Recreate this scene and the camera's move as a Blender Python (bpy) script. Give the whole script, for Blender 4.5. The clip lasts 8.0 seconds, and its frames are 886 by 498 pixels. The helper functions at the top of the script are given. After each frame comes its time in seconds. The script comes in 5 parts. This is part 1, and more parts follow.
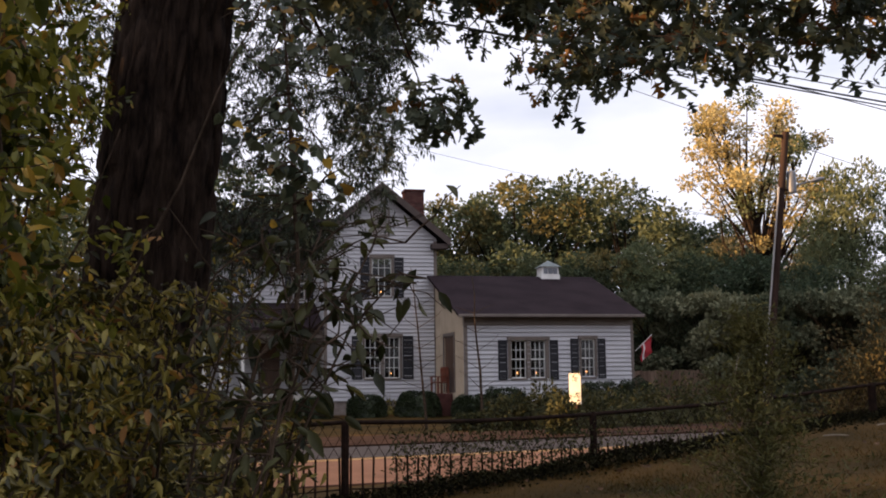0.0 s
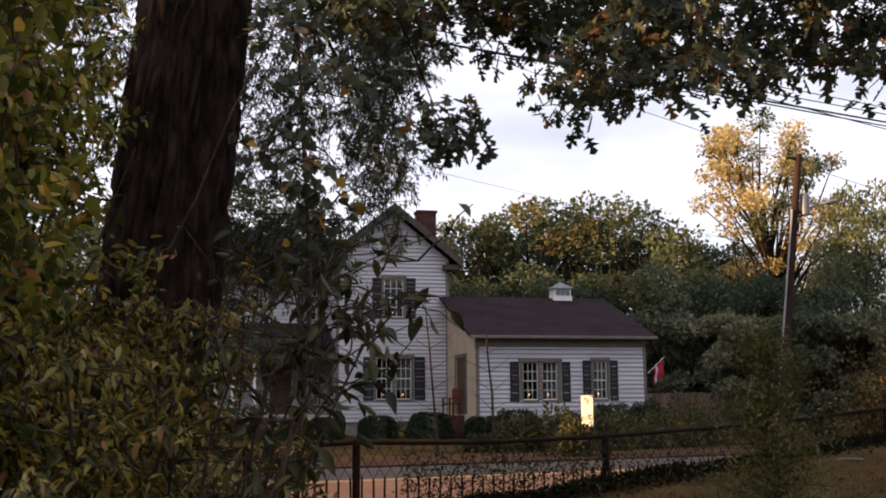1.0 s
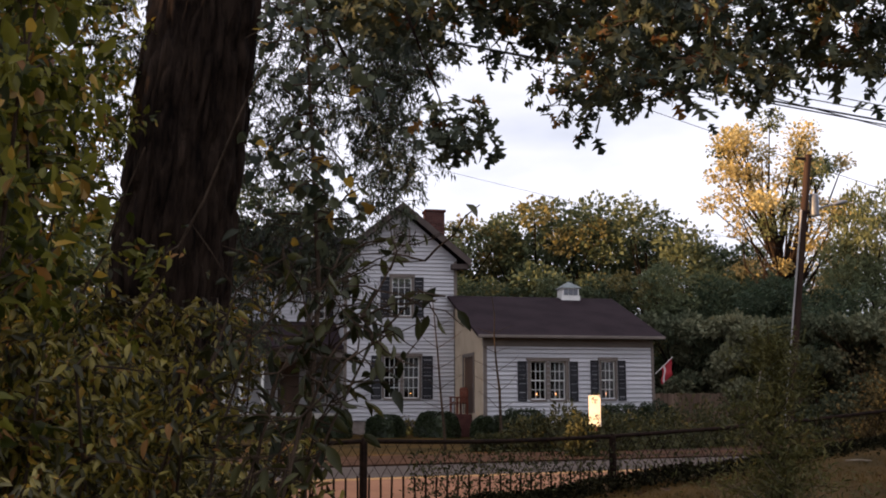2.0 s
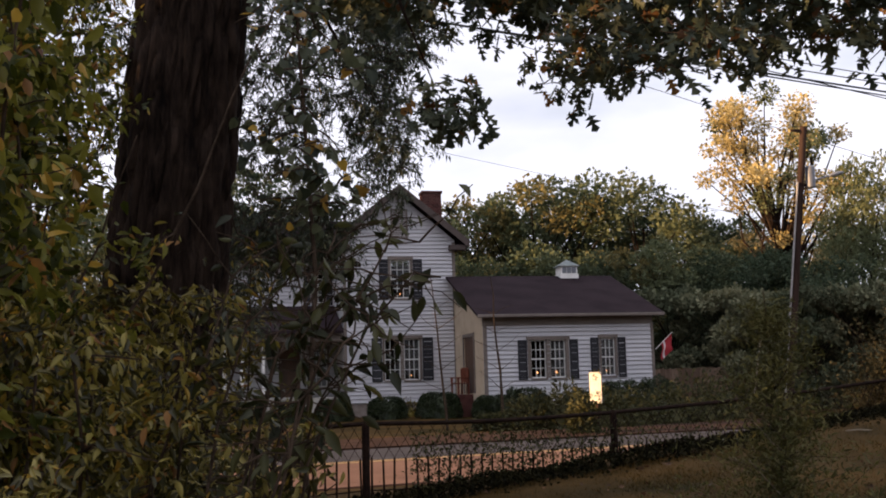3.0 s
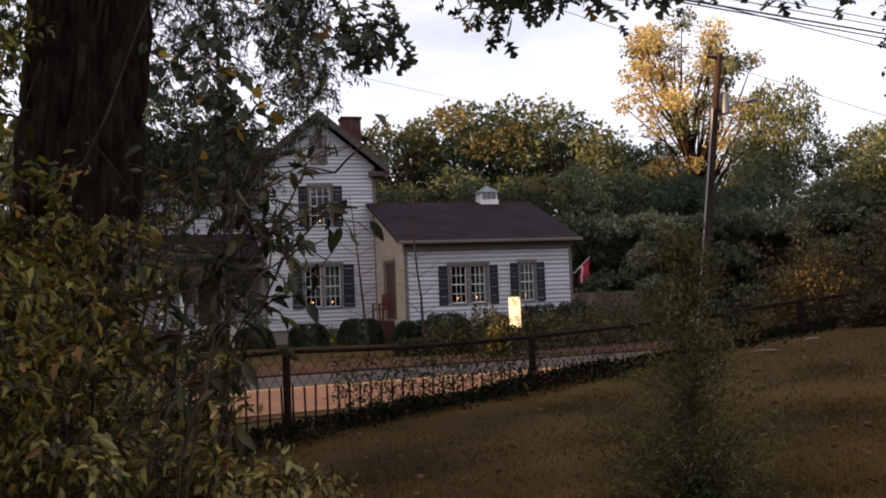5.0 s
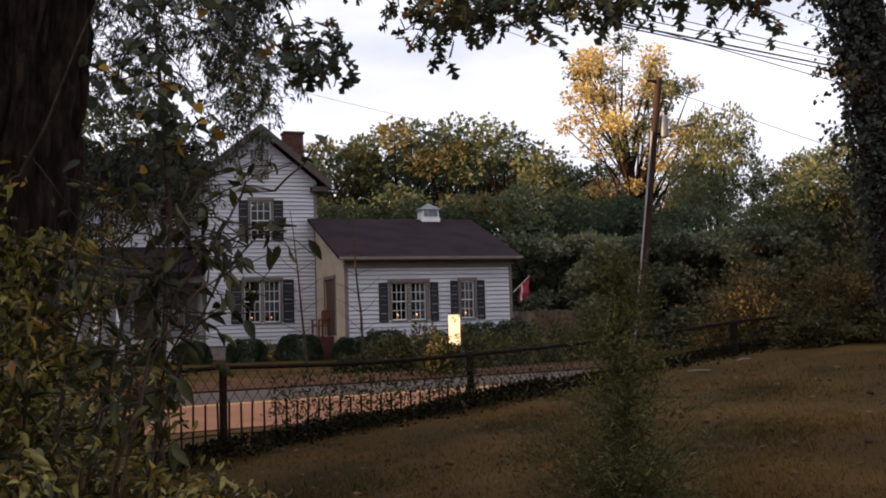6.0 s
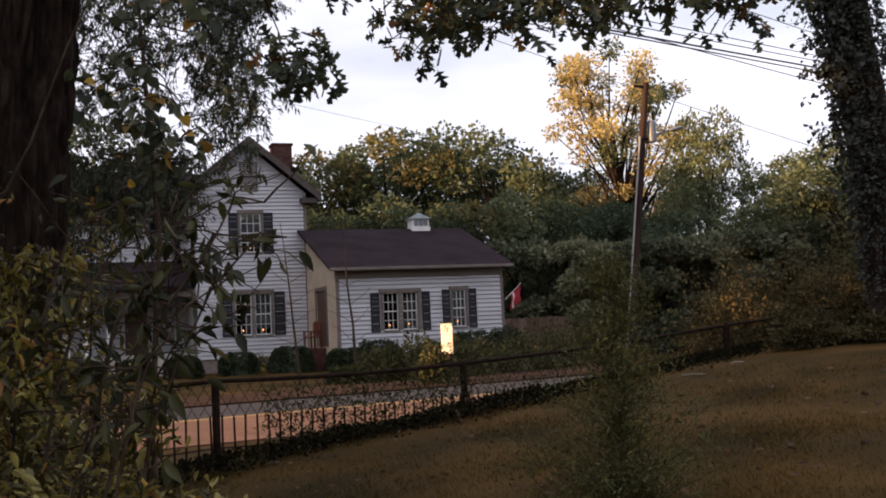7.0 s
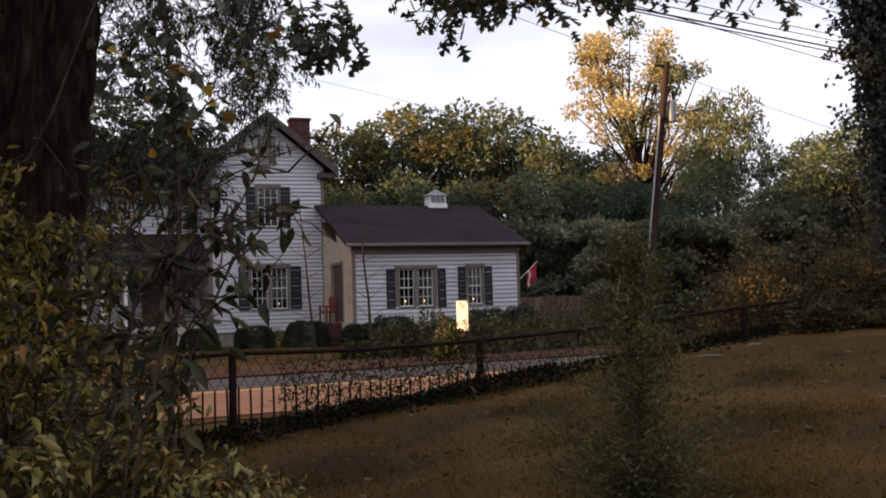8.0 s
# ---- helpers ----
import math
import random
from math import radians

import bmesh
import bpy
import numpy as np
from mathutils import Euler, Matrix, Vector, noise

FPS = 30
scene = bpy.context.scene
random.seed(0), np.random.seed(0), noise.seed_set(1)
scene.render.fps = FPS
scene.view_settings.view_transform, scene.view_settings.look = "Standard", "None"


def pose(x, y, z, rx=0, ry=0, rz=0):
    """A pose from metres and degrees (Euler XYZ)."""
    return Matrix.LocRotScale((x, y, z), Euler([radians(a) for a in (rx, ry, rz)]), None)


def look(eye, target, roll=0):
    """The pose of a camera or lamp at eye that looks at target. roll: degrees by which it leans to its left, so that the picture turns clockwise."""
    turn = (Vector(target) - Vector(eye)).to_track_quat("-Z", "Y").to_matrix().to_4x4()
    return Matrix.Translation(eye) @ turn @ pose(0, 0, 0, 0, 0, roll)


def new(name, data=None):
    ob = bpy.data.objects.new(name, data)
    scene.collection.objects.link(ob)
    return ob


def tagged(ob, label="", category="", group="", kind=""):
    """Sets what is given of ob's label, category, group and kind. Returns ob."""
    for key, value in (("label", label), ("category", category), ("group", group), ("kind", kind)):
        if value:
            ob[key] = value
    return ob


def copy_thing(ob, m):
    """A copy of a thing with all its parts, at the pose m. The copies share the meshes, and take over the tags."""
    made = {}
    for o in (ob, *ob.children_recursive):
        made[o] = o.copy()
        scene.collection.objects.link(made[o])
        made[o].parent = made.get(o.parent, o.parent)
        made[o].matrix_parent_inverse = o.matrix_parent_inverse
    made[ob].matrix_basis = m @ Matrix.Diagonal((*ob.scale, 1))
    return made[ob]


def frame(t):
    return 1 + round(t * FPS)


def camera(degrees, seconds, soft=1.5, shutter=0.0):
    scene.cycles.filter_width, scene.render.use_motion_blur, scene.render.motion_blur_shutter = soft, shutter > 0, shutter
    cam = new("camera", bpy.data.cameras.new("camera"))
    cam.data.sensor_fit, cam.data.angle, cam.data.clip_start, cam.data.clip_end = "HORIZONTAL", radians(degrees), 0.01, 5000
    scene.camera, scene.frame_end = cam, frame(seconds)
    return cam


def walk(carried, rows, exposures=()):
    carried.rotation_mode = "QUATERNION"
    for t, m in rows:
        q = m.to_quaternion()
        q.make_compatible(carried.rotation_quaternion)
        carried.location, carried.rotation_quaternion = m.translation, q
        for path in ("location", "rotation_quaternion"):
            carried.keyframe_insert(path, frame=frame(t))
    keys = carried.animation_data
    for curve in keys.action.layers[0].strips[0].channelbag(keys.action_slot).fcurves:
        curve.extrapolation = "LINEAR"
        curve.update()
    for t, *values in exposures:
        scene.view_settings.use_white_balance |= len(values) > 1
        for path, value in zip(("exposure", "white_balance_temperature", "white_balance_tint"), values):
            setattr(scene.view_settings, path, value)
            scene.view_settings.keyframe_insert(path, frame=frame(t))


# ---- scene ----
EXPO = 1.29
CLOUD = (11.0, 10.8, 12.3, 1)
SKY_STRENGTH = 0.05
SUN_POWER = 5.0
cam = camera(46.0, 8.0, soft=1.9)
# seconds, yaw, pitch, roll, x, y, z of a person turning on the spot with a hand-held camera
ROWS = [
    (0.0, -12.69, 7.35, -0.73, -0.025, 0.037, 1.640),
    (0.5, -12.41, 8.36, -0.43, -0.026, 0.037, 1.636),
    (1.0, -12.03, 8.52, -0.41, -0.027, 0.033, 1.631),
    (1.5, -11.66, 8.42, 0.03, -0.032, 0.023, 1.631),
    (2.8, -11.29, 8.54, -0.76, -0.016, 0.011, 1.632),
    (3.0, -11.67, 7.44, -1.55, -0.016, 0.015, 1.630),
    (3.5, -10.85, 6.09, -3.48, -0.009, 0.038, 1.635),
    (4.0, -12.10, 4.69, -3.44, -0.003, 0.039, 1.638),
    (4.5, -13.83, 3.70, -3.19, -0.002, 0.038, 1.642),
    (4.7, -14.45, 3.40, -2.79, 0.001, 0.036, 1.643),
    (5.8, -19.29, 3.50, -1.71, -0.015, -0.031, 1.644),
    (6.0, -19.15, 4.06, -1.59, -0.005, -0.033, 1.649),
    (6.1, -20.12, 4.13, -1.68, 0.009, -0.029, 1.663),
    (6.5, -20.19, 4.40, -2.87, 0.008, -0.003, 1.651),
    (7.0, -19.69, 4.53, -2.75, 0.000, -0.000, 1.650),
    (7.5, -19.65, 4.43, -2.21, 0.004, 0.012, 1.646),
    (8.0, -18.77, 3.33, -1.75, -0.015, 0.033, 1.640),
]


def view(yaw, pitch, roll, x, y, z):
    a, b = radians(yaw), radians(pitch)
    way = Vector((-math.sin(a) * math.cos(b), math.cos(a) * math.cos(b), math.sin(b)))
    return look((x, y, z), Vector((x, y, z)) + way, roll)


walk(cam, [(r[0], view(*r[1:])) for r in ROWS], exposures=[(0.0, EXPO), (8.0, EXPO)])

# ---- light: low evening sun along the road, pale sky ----
SUN_AZ, SUN_EL = 271.0, 12.0      # degrees clockwise from +y, degrees above the horizon
world = bpy.data.worlds.new("evening_sky")
scene.world = world
world.use_nodes = True
wt = world.node_tree
wt.nodes.clear()
w_out = wt.nodes.new("ShaderNodeOutputWorld")
w_bg = wt.nodes.new("ShaderNodeBackground")
w_sky = wt.nodes.new("ShaderNodeTexSky")
w_sky.sky_type, w_sky.sun_disc = "NISHITA", False
w_sky.sun_elevation, w_sky.sun_rotation = radians(SUN_EL), radians(SUN_AZ)
w_sky.dust_density, w_sky.ozone_density = 1.5, 1.5
w_co = wt.nodes.new("ShaderNodeTexCoord")
w_map = wt.nodes.new("ShaderNodeMapping")
w_map.inputs["Scale"].default_value = (2.2, 2.2, 7.0)
w_map.inputs["Rotation"].default_value = (0.15, 0.35, 0.4)
w_noise = wt.nodes.new("ShaderNodeTexNoise")
w_noise.inputs["Scale"].default_value, w_noise.inputs["Detail"].default_value = 1.6, 5.0
w_ramp = wt.nodes.new("ShaderNodeValToRGB")
w_ramp.color_ramp.elements[0].position, w_ramp.color_ramp.elements[1].position = 0.25, 0.72
w_ramp.color_ramp.elements[0].color = (0.50, 0.50, 0.50, 1)
w_mix = wt.nodes.new("ShaderNodeMix")
w_mix.data_type = "RGBA"
w_mix.inputs["B"].default_value = CLOUD
wt.links.new(w_co.outputs["Generated"], w_map.inputs["Vector"])
wt.links.new(w_map.outputs["Vector"], w_noise.inputs["Vector"])
wt.links.new(w_noise.outputs["Fac"], w_ramp.inputs["Fac"])
wt.links.new(w_ramp.outputs["Color"], w_mix.inputs["Factor"])
wt.links.new(w_sky.outputs["Color"], w_mix.inputs["A"])
wt.links.new(w_mix.outputs["Result"], w_bg.inputs["Color"])
wt.links.new(w_bg.outputs["Background"], w_out.inputs["Surface"])
w_bg.inputs["Strength"].default_value = SKY_STRENGTH

sun = new("sun", bpy.data.lights.new("sun", "SUN"))
sun.data.energy, sun.data.angle, sun.data.color = SUN_POWER, radians(0.6), (1.0, 0.60, 0.29)
az, el = radians(SUN_AZ), radians(SUN_EL)
to_sun = Vector((math.sin(az) * math.cos(el), math.cos(az) * math.cos(el), math.sin(el)))
sun.matrix_world = look(to_sun * 60, (0, 0, 0))


# ---- materials ----
def material(name, low, high, rough=0.8, scale=4.0, fine=60.0, bump=0.15, island=0.0, per_object=0.0, metal=0.0, translucent=0.0,
             stretch=(1, 1, 1), coat=0.0):
    """Two-scale noise between two colours, fine relief; leaves let some light through."""
    m = bpy.data.materials.new(name)
    m.use_nodes = True
    nt = m.node_tree
    n, link = nt.nodes, nt.links.new
    bsdf = n["Principled BSDF"]
    co = n.new("ShaderNodeTexCoord")
    mp = n.new("ShaderNodeMapping")
    mp.inputs["Scale"].default_value = stretch
    link(co.outputs["Object"], mp.inputs["Vector"])
    n1 = n.new("ShaderNodeTexNoise")
    n1.inputs["Scale"].default_value, n1.inputs["Detail"].default_value = scale, 6.0
    n2 = n.new("ShaderNodeTexNoise")
    n2.inputs["Scale"].default_value, n2.inputs["Detail"].default_value = fine, 3.0
    for k in (n1, n2):
        link(mp.outputs["Vector"], k.inputs["Vector"])
    add = n.new("ShaderNodeMath")
    add.operation = "MULTIPLY_ADD"
    link(n2.outputs["Fac"], add.inputs[0])
    add.inputs[1].default_value = 0.45
    link(n1.outputs["Fac"], add.inputs[2])
    last = add.outputs[0]
    sub = n.new("ShaderNodeMath")
    sub.operation = "SUBTRACT"
    link(last, sub.inputs[0])
    sub.inputs[1].default_value = 0.225
    last = sub.outputs[0]
    for amount, kind, socket in ((island, "ShaderNodeNewGeometry", "Random Per Island"), (per_object, "ShaderNodeObjectInfo", "Random")):
        if amount:
            g = n.new(kind)
            c = n.new("ShaderNodeMath")
            c.operation = "MULTIPLY_ADD"
            link(g.outputs[socket], c.inputs[0])
            c.inputs[1].default_value = amount
            link(last, c.inputs[2])
            d = n.new("ShaderNodeMath")
            d.operation = "SUBTRACT"
            link(c.outputs[0], d.inputs[0])
            d.inputs[1].default_value = amount / 2
            last = d.outputs[0]
    ramp = n.new("ShaderNodeValToRGB")
    ramp.color_ramp.elements[0].position, ramp.color_ramp.elements[1].position = 0.28, 0.74
    ramp.color_ramp.elements[0].color, ramp.color_ramp.elements[1].color = (*low, 1), (*high, 1)
    link(last, ramp.inputs["Fac"])
    link(ramp.outputs["Color"], bsdf.inputs["Base Color"])
    bsdf.inputs["Roughness"].default_value, bsdf.inputs["Metallic"].default_value = rough, metal
    bsdf.inputs["Coat Weight"].default_value = coat
    bsdf.inputs["Specular IOR Level"].default_value = 0.06 if rough >= 0.85 else 0.35
    if bump:
        b = n.new("ShaderNodeBump")
        b.inputs["Strength"].default_value, b.inputs["Distance"].default_value = bump, 0.02
        link(add.outputs[0], b.inputs["Height"])
        link(b.outputs["Normal"], bsdf.inputs["Normal"])
    if translucent:
        tr = n.new("ShaderNodeBsdfTranslucent")
        link(ramp.outputs["Color"], tr.inputs["Color"])
        mx = n.new("ShaderNodeMixShader")
        mx.inputs["Fac"].default_value = translucent
        link(bsdf.outputs[0], mx.inputs[1])
        link(tr.outputs[0], mx.inputs[2])
        link(mx.outputs[0], n["Material Output"].inputs["Surface"])
    return m


def glowing(name, colour, power):
    m = bpy.data.materials.new(name)
    m.use_nodes = True
    b = m.node_tree.nodes["Principled BSDF"]
    b.inputs["Emission Color"].default_value, b.inputs["Emission Strength"].default_value = (*colour, 1), power
    return m


GRASS_SOIL = material("autumn_lawn", (0.022, 0.016, 0.004), (0.088, 0.048, 0.013), 0.95, 0.9, 30, 0.8)
VERGE = material("leaf_strewn_dirt", (0.022, 0.012, 0.008), (0.062, 0.034, 0.022), 0.95, 2.5, 40, 0.6)
# road: low warm sun put into the near lane's colour, shade into the far lane's
SUNLIT_ASPHALT = material("sunlit_asphalt", (0.122, 0.068, 0.046), (0.195, 0.112, 0.076), 0.85, 0.8, 90, 0.25)
SHADED_LANE = material("shaded_asphalt", (0.036, 0.034, 0.036), (0.062, 0.058, 0.060), 0.9, 0.8, 90, 0.25)
YELLOW = material("yellow_line_paint", (0.30, 0.19, 0.07), (0.42, 0.28, 0.11), 0.7, 3, 60, 0.1)
WHITE = material("white_siding_paint", (0.40, 0.40, 0.42), (0.53, 0.525, 0.545), 0.55, 1.2, 30, 0.08, per_object=0.25, stretch=(0.4, 1, 1))
TRIM = material("taupe_trim_paint", (0.115, 0.094, 0.080), (0.170, 0.140, 0.120), 0.6, 2, 40, 0.08)
RAKE = material("dark_brown_rake_paint", (0.050, 0.036, 0.032), (0.085, 0.064, 0.056), 0.7, 2, 40, 0.08)
BEIGE = material("beige_stucco", (0.42, 0.34, 0.25), (0.55, 0.46, 0.35), 0.85, 1.5, 50, 0.2)
SHUTTER = material("black_shutter_paint", (0.006, 0.006, 0.009), (0.016, 0.016, 0.021), 0.5, 4, 40, 0.05)
SASH = material("white_sash_paint", (0.66, 0.65, 0.62), (0.80, 0.79, 0.76), 0.5, 4, 40, 0.03)
SHINGLE = material("brown_roof_shingles", (0.012, 0.008, 0.010), (0.029, 0.020, 0.023), 1.0, 0.9, 45, 0.5, per_object=0.35)
BRICK = material("red_brick", (0.050, 0.021, 0.019), (0.105, 0.046, 0.040), 0.9, 5, 50, 0.3, per_object=0.5)
MORTAR = material("mortar", (0.16, 0.13, 0.115), (0.25, 0.215, 0.19), 0.95, 6, 60, 0.3)
ROOM = material("dim_room_plaster", (0.025, 0.018, 0.014), (0.045, 0.034, 0.026), 0.9, 2, 30, 0.05)
DOOR = material("dark_brown_door_wood", (0.055, 0.028, 0.015), (0.12, 0.06, 0.03), 0.5, 3, 30, 0.1, stretch=(1, 1, 0.15))
REDWOOD = material("red_stained_wood", (0.10, 0.028, 0.016), (0.19, 0.060, 0.034), 0.6, 4, 40, 0.1)
COPPER = material("greyed_copper", (0.10, 0.12, 0.12), (0.19, 0.22, 0.21), 0.45, 4, 40, 0.05, metal=0.5)
IRON = material("rusty_black_iron", (0.008, 0.006, 0.005), (0.030, 0.017, 0.012), 0.95, 20, 120, 0.2)
POLE = material("weathered_pole_wood", (0.022, 0.014, 0.012), (0.060, 0.038, 0.030), 0.9, 3, 40, 0.4, stretch=(1, 1, 0.08))
PVC = material("grey_conduit", (0.26, 0.25, 0.25), (0.36, 0.35, 0.34), 0.5, 3, 30, 0.02)
STEEL = material("galvanised_grey", (0.13, 0.14, 0.16), (0.20, 0.21, 0.23), 0.5, 4, 40, 0.05, metal=0.3)
CABLE = material("black_cable", (0.012, 0.012, 0.012), (0.025, 0.025, 0.025), 0.6, 4, 40, 0)
PLANK = material("weathered_fence_board", (0.11, 0.075, 0.055), (0.22, 0.155, 0.115), 0.9, 3, 40, 0.3, per_object=0.5, stretch=(1, 1, 0.12))
STONE = material("concrete", (0.30, 0.28, 0.25), (0.42, 0.40, 0.36), 0.9, 2, 50, 0.3)
BARK = material("furrowed_oak_bark", (0.005, 0.0035, 0.003), (0.046, 0.031, 0.023), 0.95, 13, 60, 1.0, stretch=(1, 1, 0.22))
TWIG = material("grey_brown_twig", (0.025, 0.017, 0.012), (0.085, 0.060, 0.042), 0.9, 15, 90, 0.2)
PALE_TWIG = material("pale_dead_twig", (0.22, 0.18, 0.14), (0.36, 0.31, 0.25), 0.9, 15, 90, 0.2)
LEAF_BUSH = material("bush_leaf", (0.032, 0.030, 0.007), (0.260, 0.212, 0.042), 0.36, 1.6, 20, 0.1, island=0.9, translucent=0.35)
LEAF_YELLOW = material("yellowed_leaf", (0.22, 0.12, 0.02), (0.50, 0.32, 0.05), 0.5, 3, 20, 0.1, island=0.6, translucent=0.4)
LEAF_OAK = material("oak_leaf", (0.040, 0.054, 0.036), (0.118, 0.130, 0.070), 0.6, 1.0, 20, 0.1, island=0.7, translucent=0.32)
LEAF_RUST = material("rusty_oak_leaf", (0.12, 0.05, 0.015), (0.30, 0.15, 0.04), 0.6, 2, 20, 0.1, island=0.6, translucent=0.35)
LEAF_FINE = material("fine_dark_leaf", (0.020, 0.029, 0.018), (0.062, 0.074, 0.038), 0.7, 1.0, 20, 0.1, island=0.6, translucent=0.2)
LEAF_IVY = material("ivy_leaf", (0.008, 0.008, 0.004), (0.026, 0.022, 0.009), 0.95, 1.5, 20, 0.1, island=0.6, translucent=0.2)
LEAF_WOOD = material("woodland_leaf", (0.040, 0.062, 0.033), (0.125, 0.143, 0.068), 0.75, 0.22, 12, 0.0, island=0.30, per_object=0.5, translucent=0.25)
# gold lightened so that backlight and haze sit in the leaf colour
LEAF_GOLD_BACKLIT = material("backlit_golden_leaf", (0.28, 0.22, 0.09), (0.54, 0.45, 0.21), 0.6, 0.3, 12, 0.0, island=0.5, translucent=0.35)
LEAF_BOX = material("boxwood_leaf", (0.012, 0.020, 0.008), (0.040, 0.055, 0.020), 0.5, 3, 30, 0.1, island=0.6, translucent=0.15)
LEAF_CONIFER = material("fine_conifer_leaf", (0.050, 0.056, 0.015), (0.135, 0.120, 0.034), 0.7, 3, 20, 0.0, island=0.4, translucent=0.3)
BLADE = material("dry_grass_blade", (0.036, 0.030, 0.007), (0.140, 0.078, 0.021), 0.9, 0.9, 15, 0.0, island=0.5, translucent=0.3)
FALLEN = material("fallen_leaf", (0.04, 0.02, 0.01), (0.15, 0.075, 0.04), 0.8, 4, 30, 0.1, island=0.8)
LEAF_SHRUB = material("roadside_shrub_leaf", (0.026, 0.030, 0.010), (0.085, 0.080, 0.026), 0.75, 1.0, 20, 0.1, island=0.6, translucent=0.25)
LEAF_BRUSH = material("dull_brush_leaf", (0.040, 0.038, 0.018), (0.125, 0.096, 0.044), 0.9, 3, 20, 0.0, island=0.6, translucent=0.2)
LEAF_UNDER = material("understorey_leaf", (0.078, 0.092, 0.056), (0.195, 0.195, 0.118), 0.9, 0.4, 12, 0.0, island=0.3, per_object=0.5, translucent=0.1)
# yellow-green of leaves lit from behind, put into the colour
LEAF_TALL_BACKLIT = material("backlit_tall_shrub_leaf", (0.040, 0.050, 0.006), (0.215, 0.205, 0.030), 0.5, 1.2, 20, 0.1, island=0.8, translucent=0.45)
# lighter copy: sky light from the open side is in the colour
LEAF_LOW_SKYLIT = material("skylit_low_shrub_leaf", (0.046, 0.042, 0.012), (0.345, 0.285, 0.082), 0.34, 1.6, 20, 0.1, island=0.9, translucent=0.3)
LEAF_SPRAY = material("drooping_shoot_leaf", (0.018, 0.022, 0.007), (0.070, 0.070, 0.020), 0.55, 1.2, 20, 0.1, island=0.7, translucent=0.3)
LEAF_TRUNK_IVY = material("trunk_ivy_leaf", (0.020, 0.025, 0.021), (0.064, 0.070, 0.054), 0.75, 1.5, 20, 0.1, island=0.5, translucent=0.2)
# low sun on the treetops, put into the leaf colour
LEAF_SUNLIT_TOP = material("sunlit_top_leaf", (0.090, 0.085, 0.030), (0.210, 0.175, 0.066), 0.7, 0.3, 12, 0.0, island=0.3, translucent=0.3)
SIGN = material("white_painted_board", (0.42, 0.39, 0.36), (0.62, 0.60, 0.56), 0.6, 4, 40, 0.05)
RED_CLOTH = material("red_flag_cloth", (0.28, 0.02, 0.03), (0.42, 0.04, 0.05), 0.8, 4, 90, 0.1, translucent=0.3)
WHITE_CLOTH = material("white_flag_cloth", (0.55, 0.50, 0.50), (0.70, 0.65, 0.65), 0.8, 4, 90, 0.1, translucent=0.3)
CANDLE = glowing("warm_bulb", (1.0, 0.38, 0.12), 5.0)
WAX = material("ivory_plastic", (0.6, 0.55, 0.45), (0.7, 0.66, 0.56), 0.5, 5, 40, 0)
GLASS = bpy.data.materials.new("window_glass")
GLASS.use_nodes = True
_n = GLASS.node_tree.nodes
_n.remove(_n["Principled BSDF"])
_clear, _gloss, _mix, _fres = (_n.new("ShaderNodeBsdf" + k) if k != "Mix" and k != "Fresnel" else _n.new("ShaderNode" + ("MixShader" if k == "Mix" else "Fresnel"))
                               for k in ("Transparent", "Glossy", "Mix", "Fresnel"))
_clear.inputs["Color"].default_value = (0.70, 0.71, 0.71, 1)
_gloss.inputs["Roughness"].default_value, _fres.inputs["IOR"].default_value = 0.03, 1.32
GLASS.node_tree.links.new(_fres.outputs[0], _mix.inputs[0])
GLASS.node_tree.links.new(_clear.outputs[0], _mix.inputs[1])
GLASS.node_tree.links.new(_gloss.outputs[0], _mix.inputs[2])
GLASS.node_tree.links.new(_mix.outputs[0], _n["Material Output"].inputs["Surface"])


# ---- building helpers ----
def thing(name, label, category, group="", kind="", at=(0, 0, 0), turn=0.0):
    e = new(name)
    e.matrix_basis = pose(*at, 0, 0, turn)
    return tagged(e, label, category, group, kind)


def part(name, bm, mat, parent=None, label="", smooth=False):
    me = bpy.data.meshes.new(name)
    bm.to_mesh(me)
    bm.free()
    if smooth:
        me.shade_smooth()
    return part_mesh(name, me, mat, parent, label)


def part_mesh(name, me, mat, parent=None, label=""):
    if not me.materials:
        me.materials.append(mat)
    ob = new(name, me)
    ob.parent = parent
    if label:
        ob["label"] = label
    return ob


def box_into(bm, lo, hi, m=None):
    vs = [bm.verts.new((x, y, z)) for x in (lo[0], hi[0]) for y in (lo[1], hi[1]) for z in (lo[2], hi[2])]
    for a in ((0, 1, 3, 2), (4, 6, 7, 5), (0, 4, 5, 1), (2, 3, 7, 6), (0, 2, 6, 4), (1, 5, 7, 3)):
        bm.faces.new([vs[i] for i in a])
    if m is not None:
        bmesh.ops.transform(bm, matrix=m, verts=vs)
    return vs


def box(lo, hi, bevel=0.0):
    bm = bmesh.new()
    box_into(bm, lo, hi)
    if bevel:
        bmesh.ops.bevel(bm, geom=bm.edges[:], offset=bevel, segments=1, affect="EDGES")
    return bm


